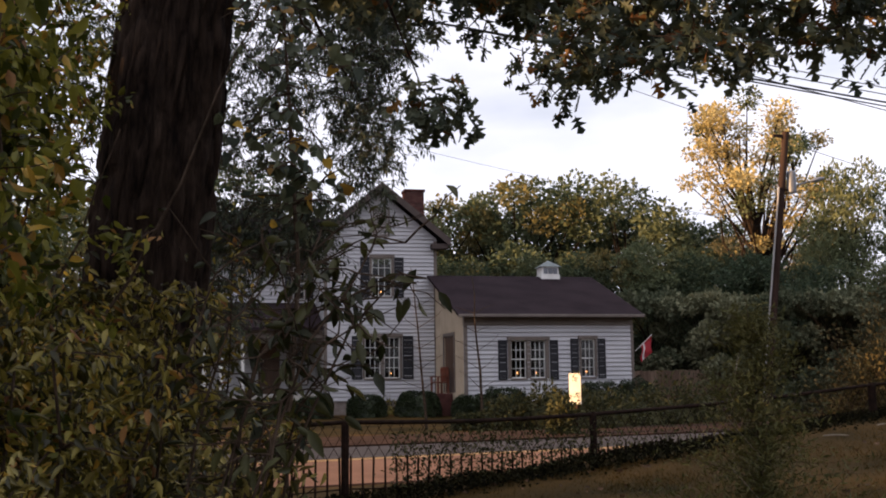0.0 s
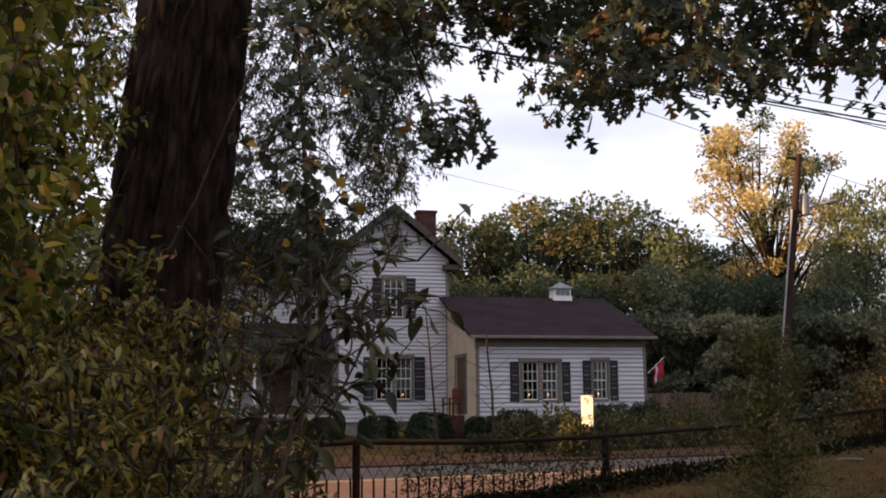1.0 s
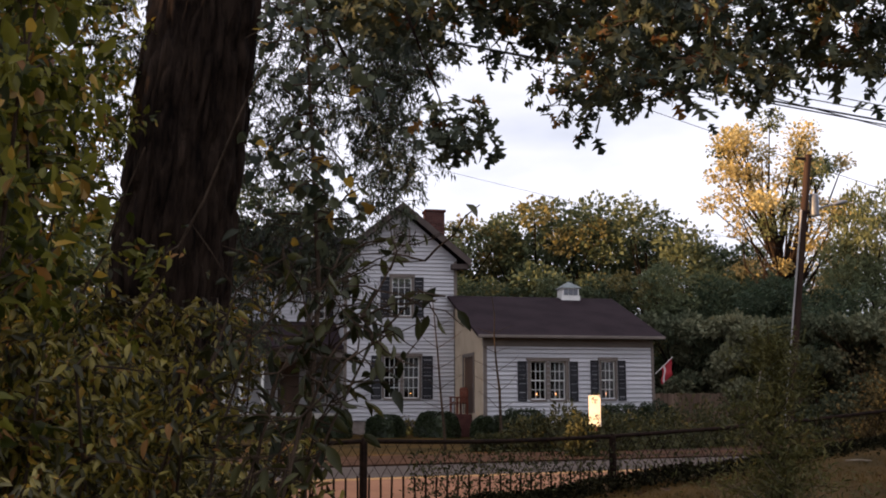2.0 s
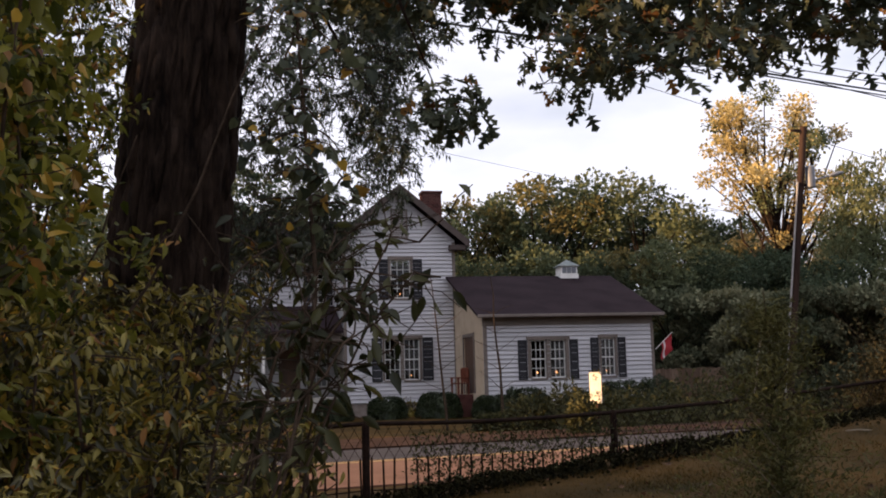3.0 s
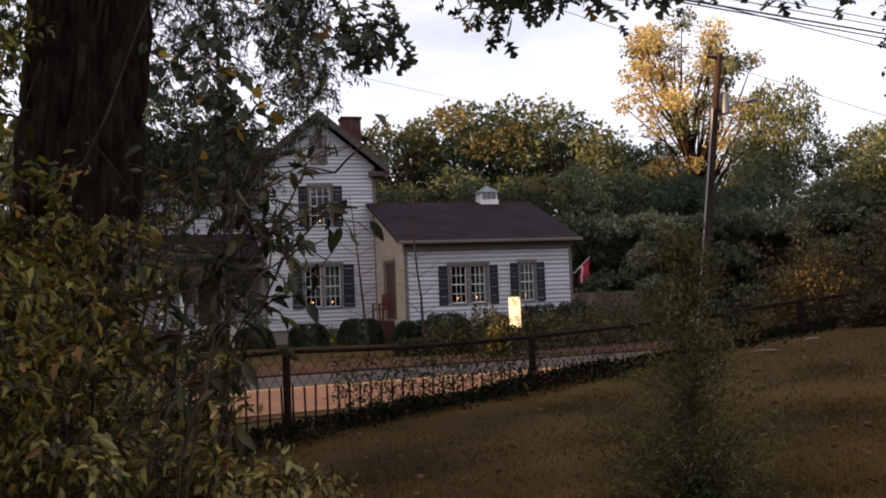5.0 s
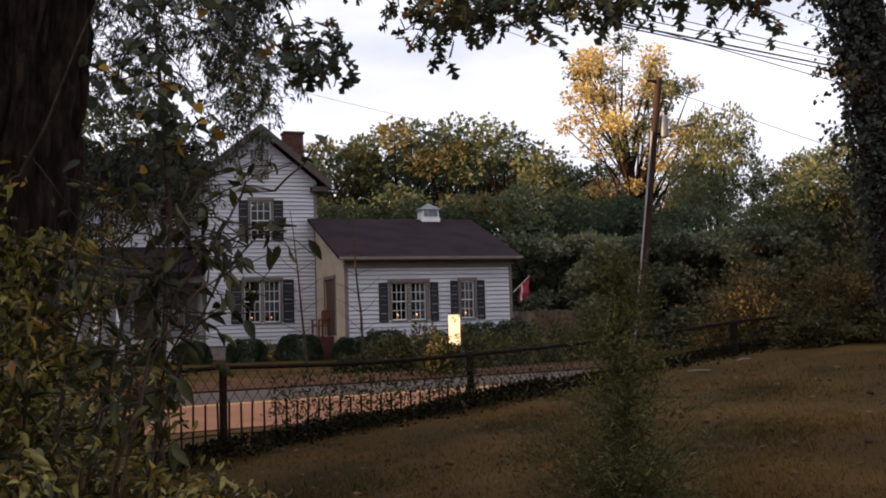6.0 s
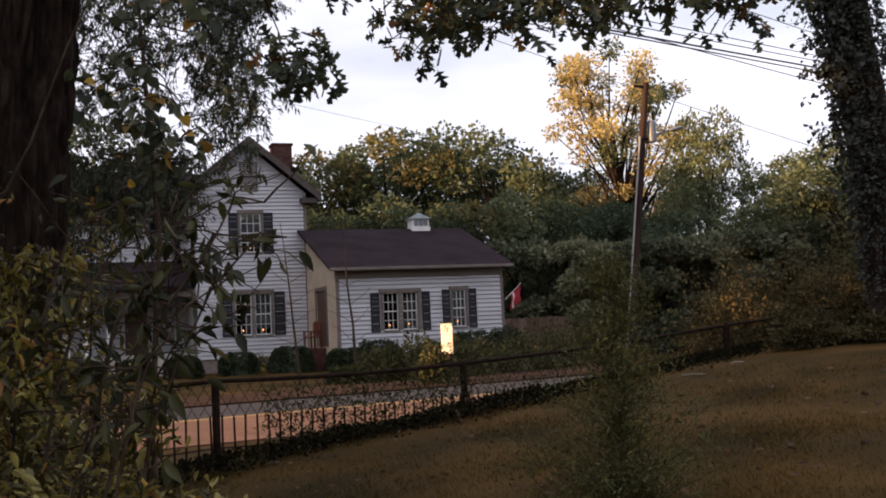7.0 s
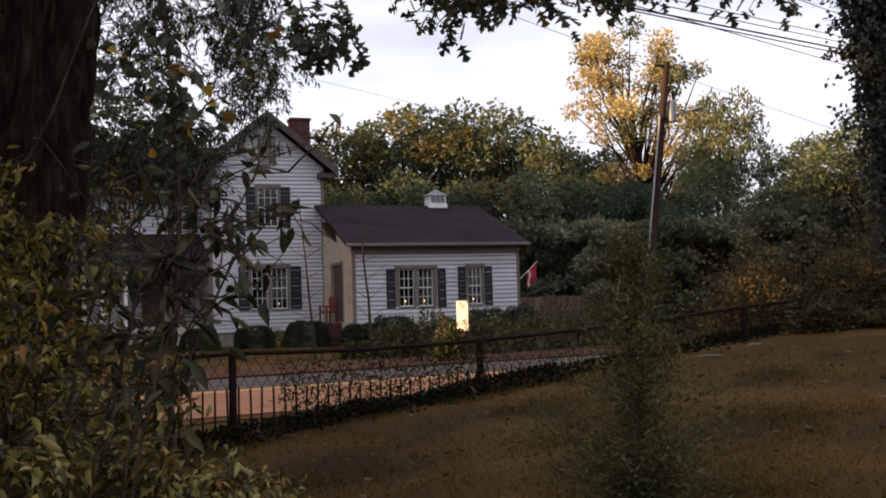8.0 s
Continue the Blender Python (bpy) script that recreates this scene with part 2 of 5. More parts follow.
def tube_into(bm, pts, radii, sides=7, cap=True):
    """A tube through points, with a radius at each."""
    pts = [Vector(p) for p in pts]
    rings = []
    side = None
    for i, p in enumerate(pts):
        d = (pts[min(i + 1, len(pts) - 1)] - pts[max(i - 1, 0)]).normalized()
        if side is None:
            side = d.orthogonal().normalized()
        side = (side - d * side.dot(d)).normalized()
        up = d.cross(side)
        r = radii[i] if hasattr(radii, "__len__") else radii
        rings.append([bm.verts.new(p + (side * math.cos(a) + up * math.sin(a)) * r) for a in (2 * math.pi * k / sides for k in range(sides))])
    for a, b in zip(rings, rings[1:]):
        for k in range(sides):
            bm.faces.new((a[k], a[(k + 1) % sides], b[(k + 1) % sides], b[k]))
    if cap:
        bm.faces.new(rings[0][::-1])
        bm.faces.new(rings[-1])
    return bm


def tube(pts, radii, sides=7):
    return tube_into(bmesh.new(), pts, radii, sides)


def prism(outline, y0, y1):
    """An outline in x and z, drawn out from y0 to y1."""
    bm = bmesh.new()
    a = [bm.verts.new((x, y0, z)) for x, z in outline]
    b = [bm.verts.new((x, y1, z)) for x, z in outline]
    n = len(a)
    bm.faces.new(a)
    bm.faces.new(b[::-1])
    for i in range(n):
        bm.faces.new((a[i], b[i], b[(i + 1) % n], a[(i + 1) % n]))
    bmesh.ops.recalc_face_normals(bm, faces=bm.faces[:])
    return bm


OVATE = ([(0, 0, 0), (.23, .28, .08), (.19, .62, .05), (0, 1, -.14), (-.19, .62, .05), (-.23, .28, .08)], [(0, 1, 2, 3), (0, 3, 4, 5)])
DROOPING = ([(0, 0, 0), (.17, .25, .07), (.19, .50, .06), (.10, .78, -.02), (0, 1, -.2), (-.10, .78, -.02), (-.19, .50, .06), (-.17, .25, .07)], [(0, 1, 2, 3, 4), (0, 4, 5, 6, 7)])
HEART = ([(0, 0, 0), (.34, -.06, .08), (.50, .28, .10), (.30, .68, .04), (0, 1, -.12), (-.30, .68, .04), (-.50, .28, .10), (-.34, -.06, .08)],
         [(0, 1, 2, 3, 4), (0, 4, 5, 6, 7)])
OAK = ([(0, 0, 0), (.03, .16, 0), (.33, .30, .06), (.07, .38, .02), (.46, .66, .06), (.08, .64, .0), (.25, .94, 0), (.0, 1.06, -.1),
        (-.25, .94, 0), (-.08, .64, 0), (-.46, .66, .06), (-.07, .38, .02), (-.33, .30, .06), (-.03, .16, 0)],
       [(0, 1, 2, 3, 4, 5, 6, 7), (0, 7, 8, 9, 10, 11, 12, 13)])
RHOMB = ([(0, 0, 0), (.36, .45, .10), (0, 1, -.05), (-.36, .45, .10)], [(0, 1, 2, 3)])
LANCE = ([(0, 0, 0), (.13, .42, .03), (0, 1, -.06), (-.13, .42, .03)], [(0, 1, 2, 3)])
STRAW = ([(-.05, 0, 0), (.05, 0, 0), (.02, .6, .06), (0, 1, .2)], [(0, 1, 2, 3)])


def scatter(name, places, axes, sizes, shape, rng, droop=0.0):
    """Many leaves in one mesh: places (n, 3), the way that each points (n, 3), sizes (n)."""
    tv, tf = np.array(shape[0], float), shape[1]
    n, k = len(places), len(tv)
    y = axes + np.array([0, 0, -droop])
    y = y / np.maximum(np.linalg.norm(y, axis=1, keepdims=True), 1e-6)
    r = rng.normal(size=(n, 3)) + np.array([0, 0, 1.2])
    x = np.cross(y, r)
    x /= np.maximum(np.linalg.norm(x, axis=1, keepdims=True), 1e-6)
    z = np.cross(x, y)
    v = (tv[None, :, 0, None] * x[:, None] + tv[None, :, 1, None] * y[:, None] + tv[None, :, 2, None] * z[:, None]) * sizes[:, None, None] + places[:, None]
    flat = np.concatenate([np.array(f) for f in tf])
    loops = (flat[None] + (np.arange(n) * k)[:, None]).ravel()
    lens = np.tile([len(f) for f in tf], n)
    me = bpy.data.meshes.new(name)
    me.vertices.add(n * k)
    me.vertices.foreach_set("co", v.ravel())
    me.loops.add(len(loops))
    me.loops.foreach_set("vertex_index", loops.astype(np.int32))
    me.polygons.add(len(lens))
    starts = np.concatenate([[0], np.cumsum(lens)[:-1]])
    me.polygons.foreach_set("loop_start", starts.astype(np.int32))
    me.update(calc_edges=True)
    me.validate()
    return me


def unit(rng, n):
    v = rng.normal(size=(n, 3))
    return v / np.linalg.norm(v, axis=1, keepdims=True)


def bearing(deg, dist, z=0.0):
    """A place by its compass bearing from the lawn's viewpoint."""
    return (math.sin(radians(deg)) * dist, math.cos(radians(deg)) * dist, z)


HEAD = radians(13.0)     # the road and the iron fence run at this angle to the house front


def along(s, c, z=0.0):
    return (s * math.cos(HEAD) - c * math.sin(HEAD), s * math.sin(HEAD) + c * math.cos(HEAD), z)


def across(x, y):
    return -x * math.sin(HEAD) + y * math.cos(HEAD)


def smooth(a, b, t):
    t = np.clip((t - a) / (b - a), 0, 1)
    return t * t * (3 - 2 * t)


ROAD_Z = 0.25


def ground_z(x, y):
    """Lawn that climbs to the right, a bank down to the road, a yard that rises to the house."""
    c = across(x, y)
    near = 0.1 * np.clip(x, -2.5, 16) + 0.02 * np.clip(y, -10, 16)
    far = ROAD_Z + 0.015 * np.clip(c - 22.6, 0, 12) + 0.004 * np.clip(c - 36, 0, 200)
    k = smooth(10.9, 14.0, c)
    return near * (1 - k) + far * k


def gz(x, y):
    return float(ground_z(np.float64(x), np.float64(y)))


# ---- ground, road, verge ----
def steps(lo, hi, fine_lo, fine_hi, fine):
    mid = list(np.arange(fine_lo, fine_hi, fine))
    out, d, v = [], fine, fine_hi
    while v < hi:
        out.append(v)
        d *= 1.35
        v += d
    out.append(hi)
    pre, d, v = [], fine, fine_lo - fine
    while v > lo:
        pre.append(v)
        d *= 1.35
        v -= d
    pre.append(lo)
    return np.array(pre[::-1] + mid + out)


gx, gy = steps(-1500, 1500, -8, 34, 0.5), steps(-1500, 1500, 1, 46, 0.5)
X, Y = np.meshgrid(gx, gy)
Z = ground_z(X, Y)
wob = np.array([[noise.noise((a * 0.8, b * 0.8, 0)) for a in gx] for b in gy])
cc = across(X, Y)
Z = Z + wob * 0.035 * ((cc < 13) | (cc > 23)) - 0.03 * ((cc > 13.8) & (cc < 22.6))
bm = bmesh.new()
grid = [[bm.verts.new((X[j, i], Y[j, i], Z[j, i])) for i in range(len(gx))] for j in range(len(gy))]
for j in range(len(gy) - 1):
    for i in range(len(gx) - 1):
        bm.faces.new((grid[j][i], grid[j][i + 1], grid[j + 1][i + 1], grid[j + 1][i]))
ground = part("ground", bm, GRASS_SOIL, smooth=True)
tagged(ground, "sloping autumn lawn with thin brownish green grass", "lawn", kind="structure")


def strip(name, c0, c1, z0, z1, mat, parent=None, thick=0.12, s0=-260, s1=320, n=60):
    bm = bmesh.new()
    rows = []
    for k in range(n + 1):
        s = s0 + (s1 - s0) * k / n
        rows.append([bm.verts.new(along(s, c, z)) for c, z in ((c0, z0 - thick), (c0, z0), ((c0 + c1) / 2, (z0 + z1) / 2 + 0.03 * (thick > 0.1)), (c1, z1), (c1, z1 - thick))])
    for a, b in zip(rows, rows[1:]):
        for i in range(4):
            bm.faces.new((a[i], b[i], b[i + 1], a[i + 1]))
    return part(name, bm, mat, parent)


road = strip("road", 14.2, 22.3, ROAD_Z, ROAD_Z, SUNLIT_ASPHALT)
tagged(road, "two-lane worn asphalt road with double yellow line", "road", kind="structure")
# greyer overlay paints the shade on the far lane
strip("far_lane", 18.62, 22.32, ROAD_Z + .034, ROAD_Z + .012, SHADED_LANE, road, thick=.06)["label"] = "far lane coloured as if in shade"
for c in (18.2, 18.45):
    strip("yellow_line", c, c + 0.11, ROAD_Z + 0.034, ROAD_Z + 0.034, YELLOW, road, thick=0.02)
verge = strip("verge", 22.35, 25.4, ROAD_Z + 0.05, ROAD_Z + 0.09, VERGE)
tagged(verge, "brown verge of dirt and fallen leaves beside the road", "verge", kind="structure")

# ---- the house ----
HOUSE = (6.85, 42.0, 0.43)
house = thing("house", "white clapboard farmhouse with black shutters and brown shingle roofs", "house", at=HOUSE)


def hpart(name, bm, mat, parent=house, label="", sm=False):
    ob = part(name, bm, mat, parent, label, sm)
    if parent is house:
        ob.matrix_parent_inverse = house.matrix_basis.inverted()
    return ob


def spans(a, b, cuts):
    """What is left of a..b without the cuts."""
    out, at = [], a
    for u, v in sorted(cuts):
        if v <= at or u >= b:
            continue
        if u > at:
            out.append((at, min(u, b)))
        at = max(at, v)
    if at < b:
        out.append((at, b))
    return out


BOARD = 0.16


def clad_wall(y, x0, x1, z0, z1, openings, gable=None, label=""):
    """A wall that faces the road, with its clapboards. gable: (middle, top) above z1."""
    def limits(z):
        if gable is None or z <= z1:
            return x0, x1
        k = (z - z1) / (gable[1] - z1)
        return x0 + (gable[0] - x0) * k, x1 + (gable[0] - x1) * k
    bm = bmesh.new()
    zs = sorted({z0, z1, *[v for o in openings for v in (o[1], o[3]) if v < z1]})
    xs = sorted({x0, x1, *[v for o in openings for v in (o[0], o[2])]})
    for za, zb in zip(zs, zs[1:]):
        for a, b in zip(xs, xs[1:]):
            if not any(o[0] < (a + b) / 2 < o[2] and o[1] < (za + zb) / 2 < o[3] for o in openings):
                box_into(bm, (a, y, za), (b, y + 0.15, zb))
    if gable:
        tri = prism([(x0, z1), (x1, z1), (gable[0], gable[1])], y, y + 0.15)
        me = bpy.data.meshes.new("gable")
        tri.to_mesh(me)
        tri.free()
        bm.from_mesh(me)
    bmesh.ops.remove_doubles(bm, verts=bm.verts[:], dist=1e-5)
    wall = hpart("wall", bm, WHITE, label=label)
    z, top = z0, gable[1] - 0.2 if gable else z1
    while z < top - 0.03:
        zt = min(z + BOARD, top)
        a, b = limits(z + BOARD)
        for u, v in spans(a, b, [(o[0] - .02, o[2] + .02) for o in openings if o[1] < z + BOARD * 0.7 and o[3] > z + BOARD * 0.3]):
            pb = bmesh.new()
            jit = random.uniform(-.002, .002)
            za = z + .028
            vs = [pb.verts.new(p) for p in ((u, y - .058 + jit, za), (v, y - .058 + jit, za), (v, y - .014, zt), (u, y - .014, zt),
                                            (u, y + .0, za), (v, y + .0, za))]
            pb.faces.new(vs[:4])
            pb.faces.new((vs[4], vs[5], vs[1], vs[0]))
            part("clapboard", pb, WHITE, wall)
        z += BOARD
    return wall


def sash_window(x0, x1, z0, z1, y, cols=3, rows=2, candle=True, trim=0.10, head=True):
    """A double-hung window with muntins, glass, outer trim and an electric candle behind."""
    w = hpart("window", box((x0 - .03, y - .07, z0 - .07), (x1 + .03, y + .1, z0 - .002)), TRIM, label="double-hung window with white muntins")
    zm = (z0 + z1) / 2
    for a, b, dy in ((z0, zm + .02, .06), (zm - .02, z1, .03)):
        f = bmesh.new()
        t = .036
        for lo, hi in (((x0, a), (x0 + t, b)), ((x1 - t, a), (x1, b)), ((x0 + t, a), (x1 - t, a + t)), ((x0 + t, b - t), (x1 - t, b))):
            box_into(f, (lo[0], y + dy, lo[1]), (hi[0], y + dy + .03, hi[1]))
        part("sash", f, SASH, w)
        m = bmesh.new()
        for k in range(1, cols):
            xx = x0 + t + (x1 - x0 - 2 * t) * k / cols
            box_into(m, (xx - .009, y + dy + .002, a + t), (xx + .009, y + dy + .025, b - t))
        for k in range(1, rows):
            zz = a + t + (b - a - 2 * t) * k / rows
            for j in range(cols):
                xa = x0 + t + (x1 - x0 - 2 * t) * j / cols + .009
                xb = x0 + t + (x1 - x0 - 2 * t) * (j + 1) / cols - .009
                box_into(m, (xa, y + dy + .003, zz - .009), (xb, y + dy + .024, zz + .009))
        part("muntin", m, SASH, w)
        g = part("pane", box((x0 + t, y + dy + .012, a + t), (x1 - t, y + dy + .016, b - t)), GLASS, w)
        g.visible_shadow = False
    if candle:
        c = bmesh.new()
        tube_into(c, [((x0 + x1) / 2, y + .22, z0 + .02), ((x0 + x1) / 2, y + .22, z0 + .17)], .012, 8)
        part("candle", c, WAX, w, "ivory electric candle")
        c = bmesh.new()
        bmesh.ops.create_uvsphere(c, u_segments=8, v_segments=6, radius=.019)
        bmesh.ops.transform(c, matrix=Matrix.Translation(((x0 + x1) / 2, y + .22, z0 + .20)) @ Matrix.Diagonal((1, 1, 1.5, 1)), verts=c.verts[:])
        part("bulb", c, CANDLE, w, "glowing warm bulb")
    return w


def casing(x0, x1, z0, z1, y, mullions=(), side=0.09, top=0.13):
    """Taupe boards round one or more windows in a row."""
    bm = bmesh.new()
    box_into(bm, (x0 - side, y - .06, z0), (x0, y + .06, z1))
    box_into(bm, (x1, y - .06, z0), (x1 + side, y + .06, z1))
    box_into(bm, (x0 - side - .03, y - .09, z1), (x1 + side + .03, y + .06, z1 + top))
    for a, b in mullions:
        box_into(bm, (a, y - .055, z0), (b, y + .1, z1))
    hpart("window_casing", bm, TRIM, label="taupe window casing")


def shutter(x0, x1, z0, z1, y):
    f = bmesh.new()
    t = .05
    for lo, hi in (((x0, z0), (x0 + t, z1)), ((x1 - t, z0), (x1, z1)), ((x0 + t, z0), (x1 - t, z0 + t)), ((x0 + t, z1 - t), (x1 - t, z1)),
                   ((x0 + t, (z0 + z1) / 2 - t / 2), (x1 - t, (z0 + z1) / 2 + t / 2))):
        box_into(f, (lo[0], y - .075, lo[1]), (hi[0], y - .035, hi[1]))
    s = hpart("shutter", f, SHUTTER, label="black louvred shutter")
    z = z0 + t + .01
    while z < z1 - t - .02:
        b = bmesh.new()
        vs = [b.verts.new(p) for p in ((x0 + t, y - .068, z), (x1 - t, y - .068, z), (x1 - t, y - .042, z + .05), (x0 + t, y - .042, z + .05))]
        b.faces.new(vs)
        part("slat", b, SHUTTER, s)
        z += .045
    return s


# front gable block
MY, MX0, MX1, MZ0, MZ1, MTOP = 42.0, 4.48, 9.14, 0.70, 7.60, 9.52
m_open = [(6.13, 1.88, 6.78, 3.55), (6.92, 1.88, 7.57, 3.55), (6.43, 5.20, 7.25, 6.78)]
clad_wall(MY, MX0, MX1, MZ0 + .28, MZ1, m_open, gable=(6.81, MTOP), label="white clapboard gable front")
hpart("foundation", box((MX0 + .02, MY + .02, 0.2), (MX1 - .02, MY + .3, MZ0 + .28)), MORTAR, label="parged grey foundation")
for a in (MX0, MX1):
    s = -1 if a == MX0 else 1
    hpart("corner_board", box((a - (.0 if s < 0 else .13), MY - .065, MZ0 + .28), (a + (.13 if s < 0 else .0), MY - .0, MZ1 - .1)), TRIM)
sash_window(6.13, 6.78, 1.88, 3.55, MY)
sash_window(6.92, 7.57, 1.88, 3.55, MY)
casing(6.13, 7.57, 1.88, 3.55, MY, mullions=[(6.78, 6.92)])
sash_window(6.43, 7.25, 5.20, 6.78, MY)
casing(6.43, 7.25, 5.20, 6.78, MY)
for a, b, c, d in ((5.60, 6.02, 1.84, 3.59), (7.68, 8.12, 1.84, 3.59), (5.95, 6.33, 5.14, 6.80), (7.35, 7.74, 5.14, 6.80)):
    shutter(a, b, c, d, MY)
# louvred attic vent
v = hpart("gable_vent", box((6.47, MY - .07, 7.66), (6.53, MY - .02, 8.88)), TRIM, label="taupe louvred attic vent")
for lo, hi in (((7.12, 7.66), (7.18, 8.88)), ((6.53, 7.66), (7.12, 7.72)), ((6.53, 8.82), (7.12, 8.88))):
    part("frame", box((lo[0], MY - .07, lo[1]), (hi[0], MY - .02, hi[1])), TRIM, v)
for k in range(14):
    z = 7.74 + k * .077
    part("slat", box((6.53, MY - .062, z), (7.12, MY - .038, z + .04)), TRIM, v)
# side and back walls of the main body, left range set back behind the porch
LX0, LY = -3.6, 45.2
clad_wall(LY, LX0, MX0, MZ0 + .28, 6.95, [(3.50, 5.30, 4.00, 6.70), (2.05, 1.3, 2.95, 3.45), (3.4, 1.7, 4.1, 3.3), (-1.9, 5.25, -1.2, 6.75)], label="white clapboard wall behind the porch")
sash_window(3.50, 4.00, 5.30, 6.70, LY, cols=2, candle=False)
casing(3.50, 4.00, 5.30, 6.70, LY)
sash_window(-1.9, -1.2, 5.25, 6.75, LY, cols=2, candle=False)
casing(-1.9, -1.2, 5.25, 6.75, LY)
sash_window(3.4, 4.1, 1.7, 3.3, LY, candle=False)
casing(3.4, 4.1, 1.7, 3.3, LY)
for a, b in ((3.14, 3.40), (4.10, 4.36)):
    shutter(a, b, 5.2, 6.78, LY)
d = hpart("front_door", box((2.05, LY + .03, 1.3), (2.95, LY + .09, 3.45)), DOOR, label="dark wooden front door")
part("handle", box((2.12, LY - .01, 2.25), (2.16, LY + .03, 2.4)), STEEL, d)
hpart("side_wall", box((MX0, MY + .15, .3), (MX0 + .15, LY + .0, MZ1)), WHITE)
hpart("side_wall", box((MX1 - .15, MY + .15, .3), (MX1, 51.5, MZ1)), WHITE)
hpart("side_wall", box((LX0, LY + .15, .3), (LX0 + .15, 51.5, 6.9)), WHITE)
hpart("back_wall", box((LX0, 51.5, .3), (MX1, 51.65, 6.9)), WHITE)
hpart("inner_floor", box((LX0 + .15, LY + .2, 4.55), (MX1 - .15, 51.4, 4.7)), ROOM)
hpart("inner_floor", box((MX0 + .15, MY + .2, 4.55), (MX1 - .15, LY + .2, 4.7)), ROOM)
hpart("inner_wall", box((MX0 + .15, MY + 3.4, .8), (MX1 - .15, MY + 3.5, 6.9)), ROOM)


def gable_roof_y(x0, x1, y0, y1, eave, ridge, over, thick=.14, label=""):
    """A roof whose ridge runs away from the road."""
    mid = (x0 + x1) / 2
    slope = (ridge - eave) / (mid - x0)
    r = None
    for s, xe in ((-1, x0 - over), (1, x1 + over)):
        ze = eave - slope * over
        bm = bmesh.new()
        vs = [bm.verts.new(p) for p in ((xe, y0, ze), (mid, y0, ridge), (mid, y1, ridge), (xe, y1, ze))]
        us = [bm.verts.new(v.co + Vector((0, 0, thick))) for v in vs]
        bm.faces.new(vs)
        bm.faces.new(us)
        for i in range(4):
            bm.faces.new((vs[i], vs[(i + 1) % 4], us[(i + 1) % 4], us[i]))
        bmesh.ops.recalc_face_normals(bm, faces=bm.faces[:])
        r = hpart("roof", bm, SHINGLE, label=label)
        # rake board along the front edge
        b = bmesh.new()
        q = [(xe, ze - .16), (mid, ridge - .16), (mid, ridge + thick + .02), (xe, ze + thick + .02)]
        a1 = [b.verts.new((x, y0 - .035, z)) for x, z in q]
        a2 = [b.verts.new((x, y0 - .003, z)) for x, z in q]
        b.faces.new(a1)
        b.faces.new(a2[::-1])
        for i in range(4):
            b.faces.new((a1[i], a2[i], a2[(i + 1) % 4], a1[(i + 1) % 4]))
        bmesh.ops.recalc_face_normals(b, faces=b.faces[:])
        part("rake_board", b, RAKE, r)
    return r


def gable_roof_x(x0, x1, y0, y1, eave, ridge, over, thick=.14, label="", mid=None, gutter=True):
    """A roof whose ridge runs along the road."""
    mid = (y0 + y1) / 2 if mid is None else mid
    r = None
    for s, ye, yw in ((-1, y0 - over, y0), (1, y1 + over, y1)):
        ze = eave
        bm = bmesh.new()
        vs = [bm.verts.new(p) for p in ((x0, ye, ze), (x1, ye, ze), (x1, mid, ridge), (x0, mid, ridge))]
        us = [bm.verts.new(v.co + Vector((0, 0, thick))) for v in vs]
        bm.faces.new(vs)
        bm.faces.new(us)
        for i in range(4):
            bm.faces.new((vs[i], vs[(i + 1) % 4], us[(i + 1) % 4], us[i]))
        bmesh.ops.recalc_face_normals(bm, faces=bm.faces[:])
        r = hpart("roof", bm, SHINGLE, label=label)
        if s < 0 and gutter:
            part("gutter", box((x0, ye - .10, ze - .02), (x1, ye - .004, ze + .09), .015), TRIM, r, "taupe eaves gutter")
    return r


gable_roof_y(MX0, MX1, MY - .5, 51.9, 7.80, 9.70, .52, label="brown shingle roof over the gable block")
gable_roof_x(LX0 - .4, 6.6, LY, 51.5, 6.85, 9.25, .45, label="brown shingle roof over the set-back range")
for x0, x1 in ((MX0 - .5, MX0 + .28), (MX1 - .28, MX1 + .42)):      # cornice returns
    hpart("cornice_return", box((x0, MY - .40, 7.14), (x1, MY - .08, 7.36), .02), RAKE)
# chimney, brick by brick
ch = hpart("chimney", box((8.61, 46.01, 7.4), (9.45, 46.69, 10.32)), MORTAR, label="red brick chimney")
for row in range(37):
    z = 7.6 + row * .075
    off = (row % 2) * .11
    x = 8.60 - off
    while x < 9.46:
        a, b = max(x, 8.60), min(x + .205, 9.46)
        if b - a > .04:
            part("brick", box((a, 46.0 - .008 + random.uniform(0, .006), z), (b, 46.1, z + .062)), BRICK, ch)
        x += .218
    y = 46.1
    while y < 46.7:
        part("brick", box((8.585, y, z), (8.68, min(y + .2, 46.7), z + .062)), BRICK, ch)
        y += .215
hpart("chimney_cap", box((8.54, 45.95, 10.32), (9.52, 46.75, 10.44), .02), BRICK)

# wing with its ridge along the road
WY, WX0, WX1, WZ0, WTOP = 37.0, 9.05, 15.56, 0.70, 3.73
w_open = [(10.80, 1.80, 11.38, 3.19), (11.54, 1.80, 12.12, 3.19), (13.51, 1.82, 14.05, 3.22)]
clad_wall(WY, WX0, WX1, WZ0 + .2, WTOP, w_open, label="white clapboard front of the low wing")
for o in w_open:
    sash_window(*[o[i] for i in (0, 2, 1, 3)], WY)
casing(10.80, 12.12, 1.80, 3.19, WY, mullions=[(11.38, 11.54)], side=.13)
casing(13.51, 14.05, 1.82, 3.22, WY, side=.08)
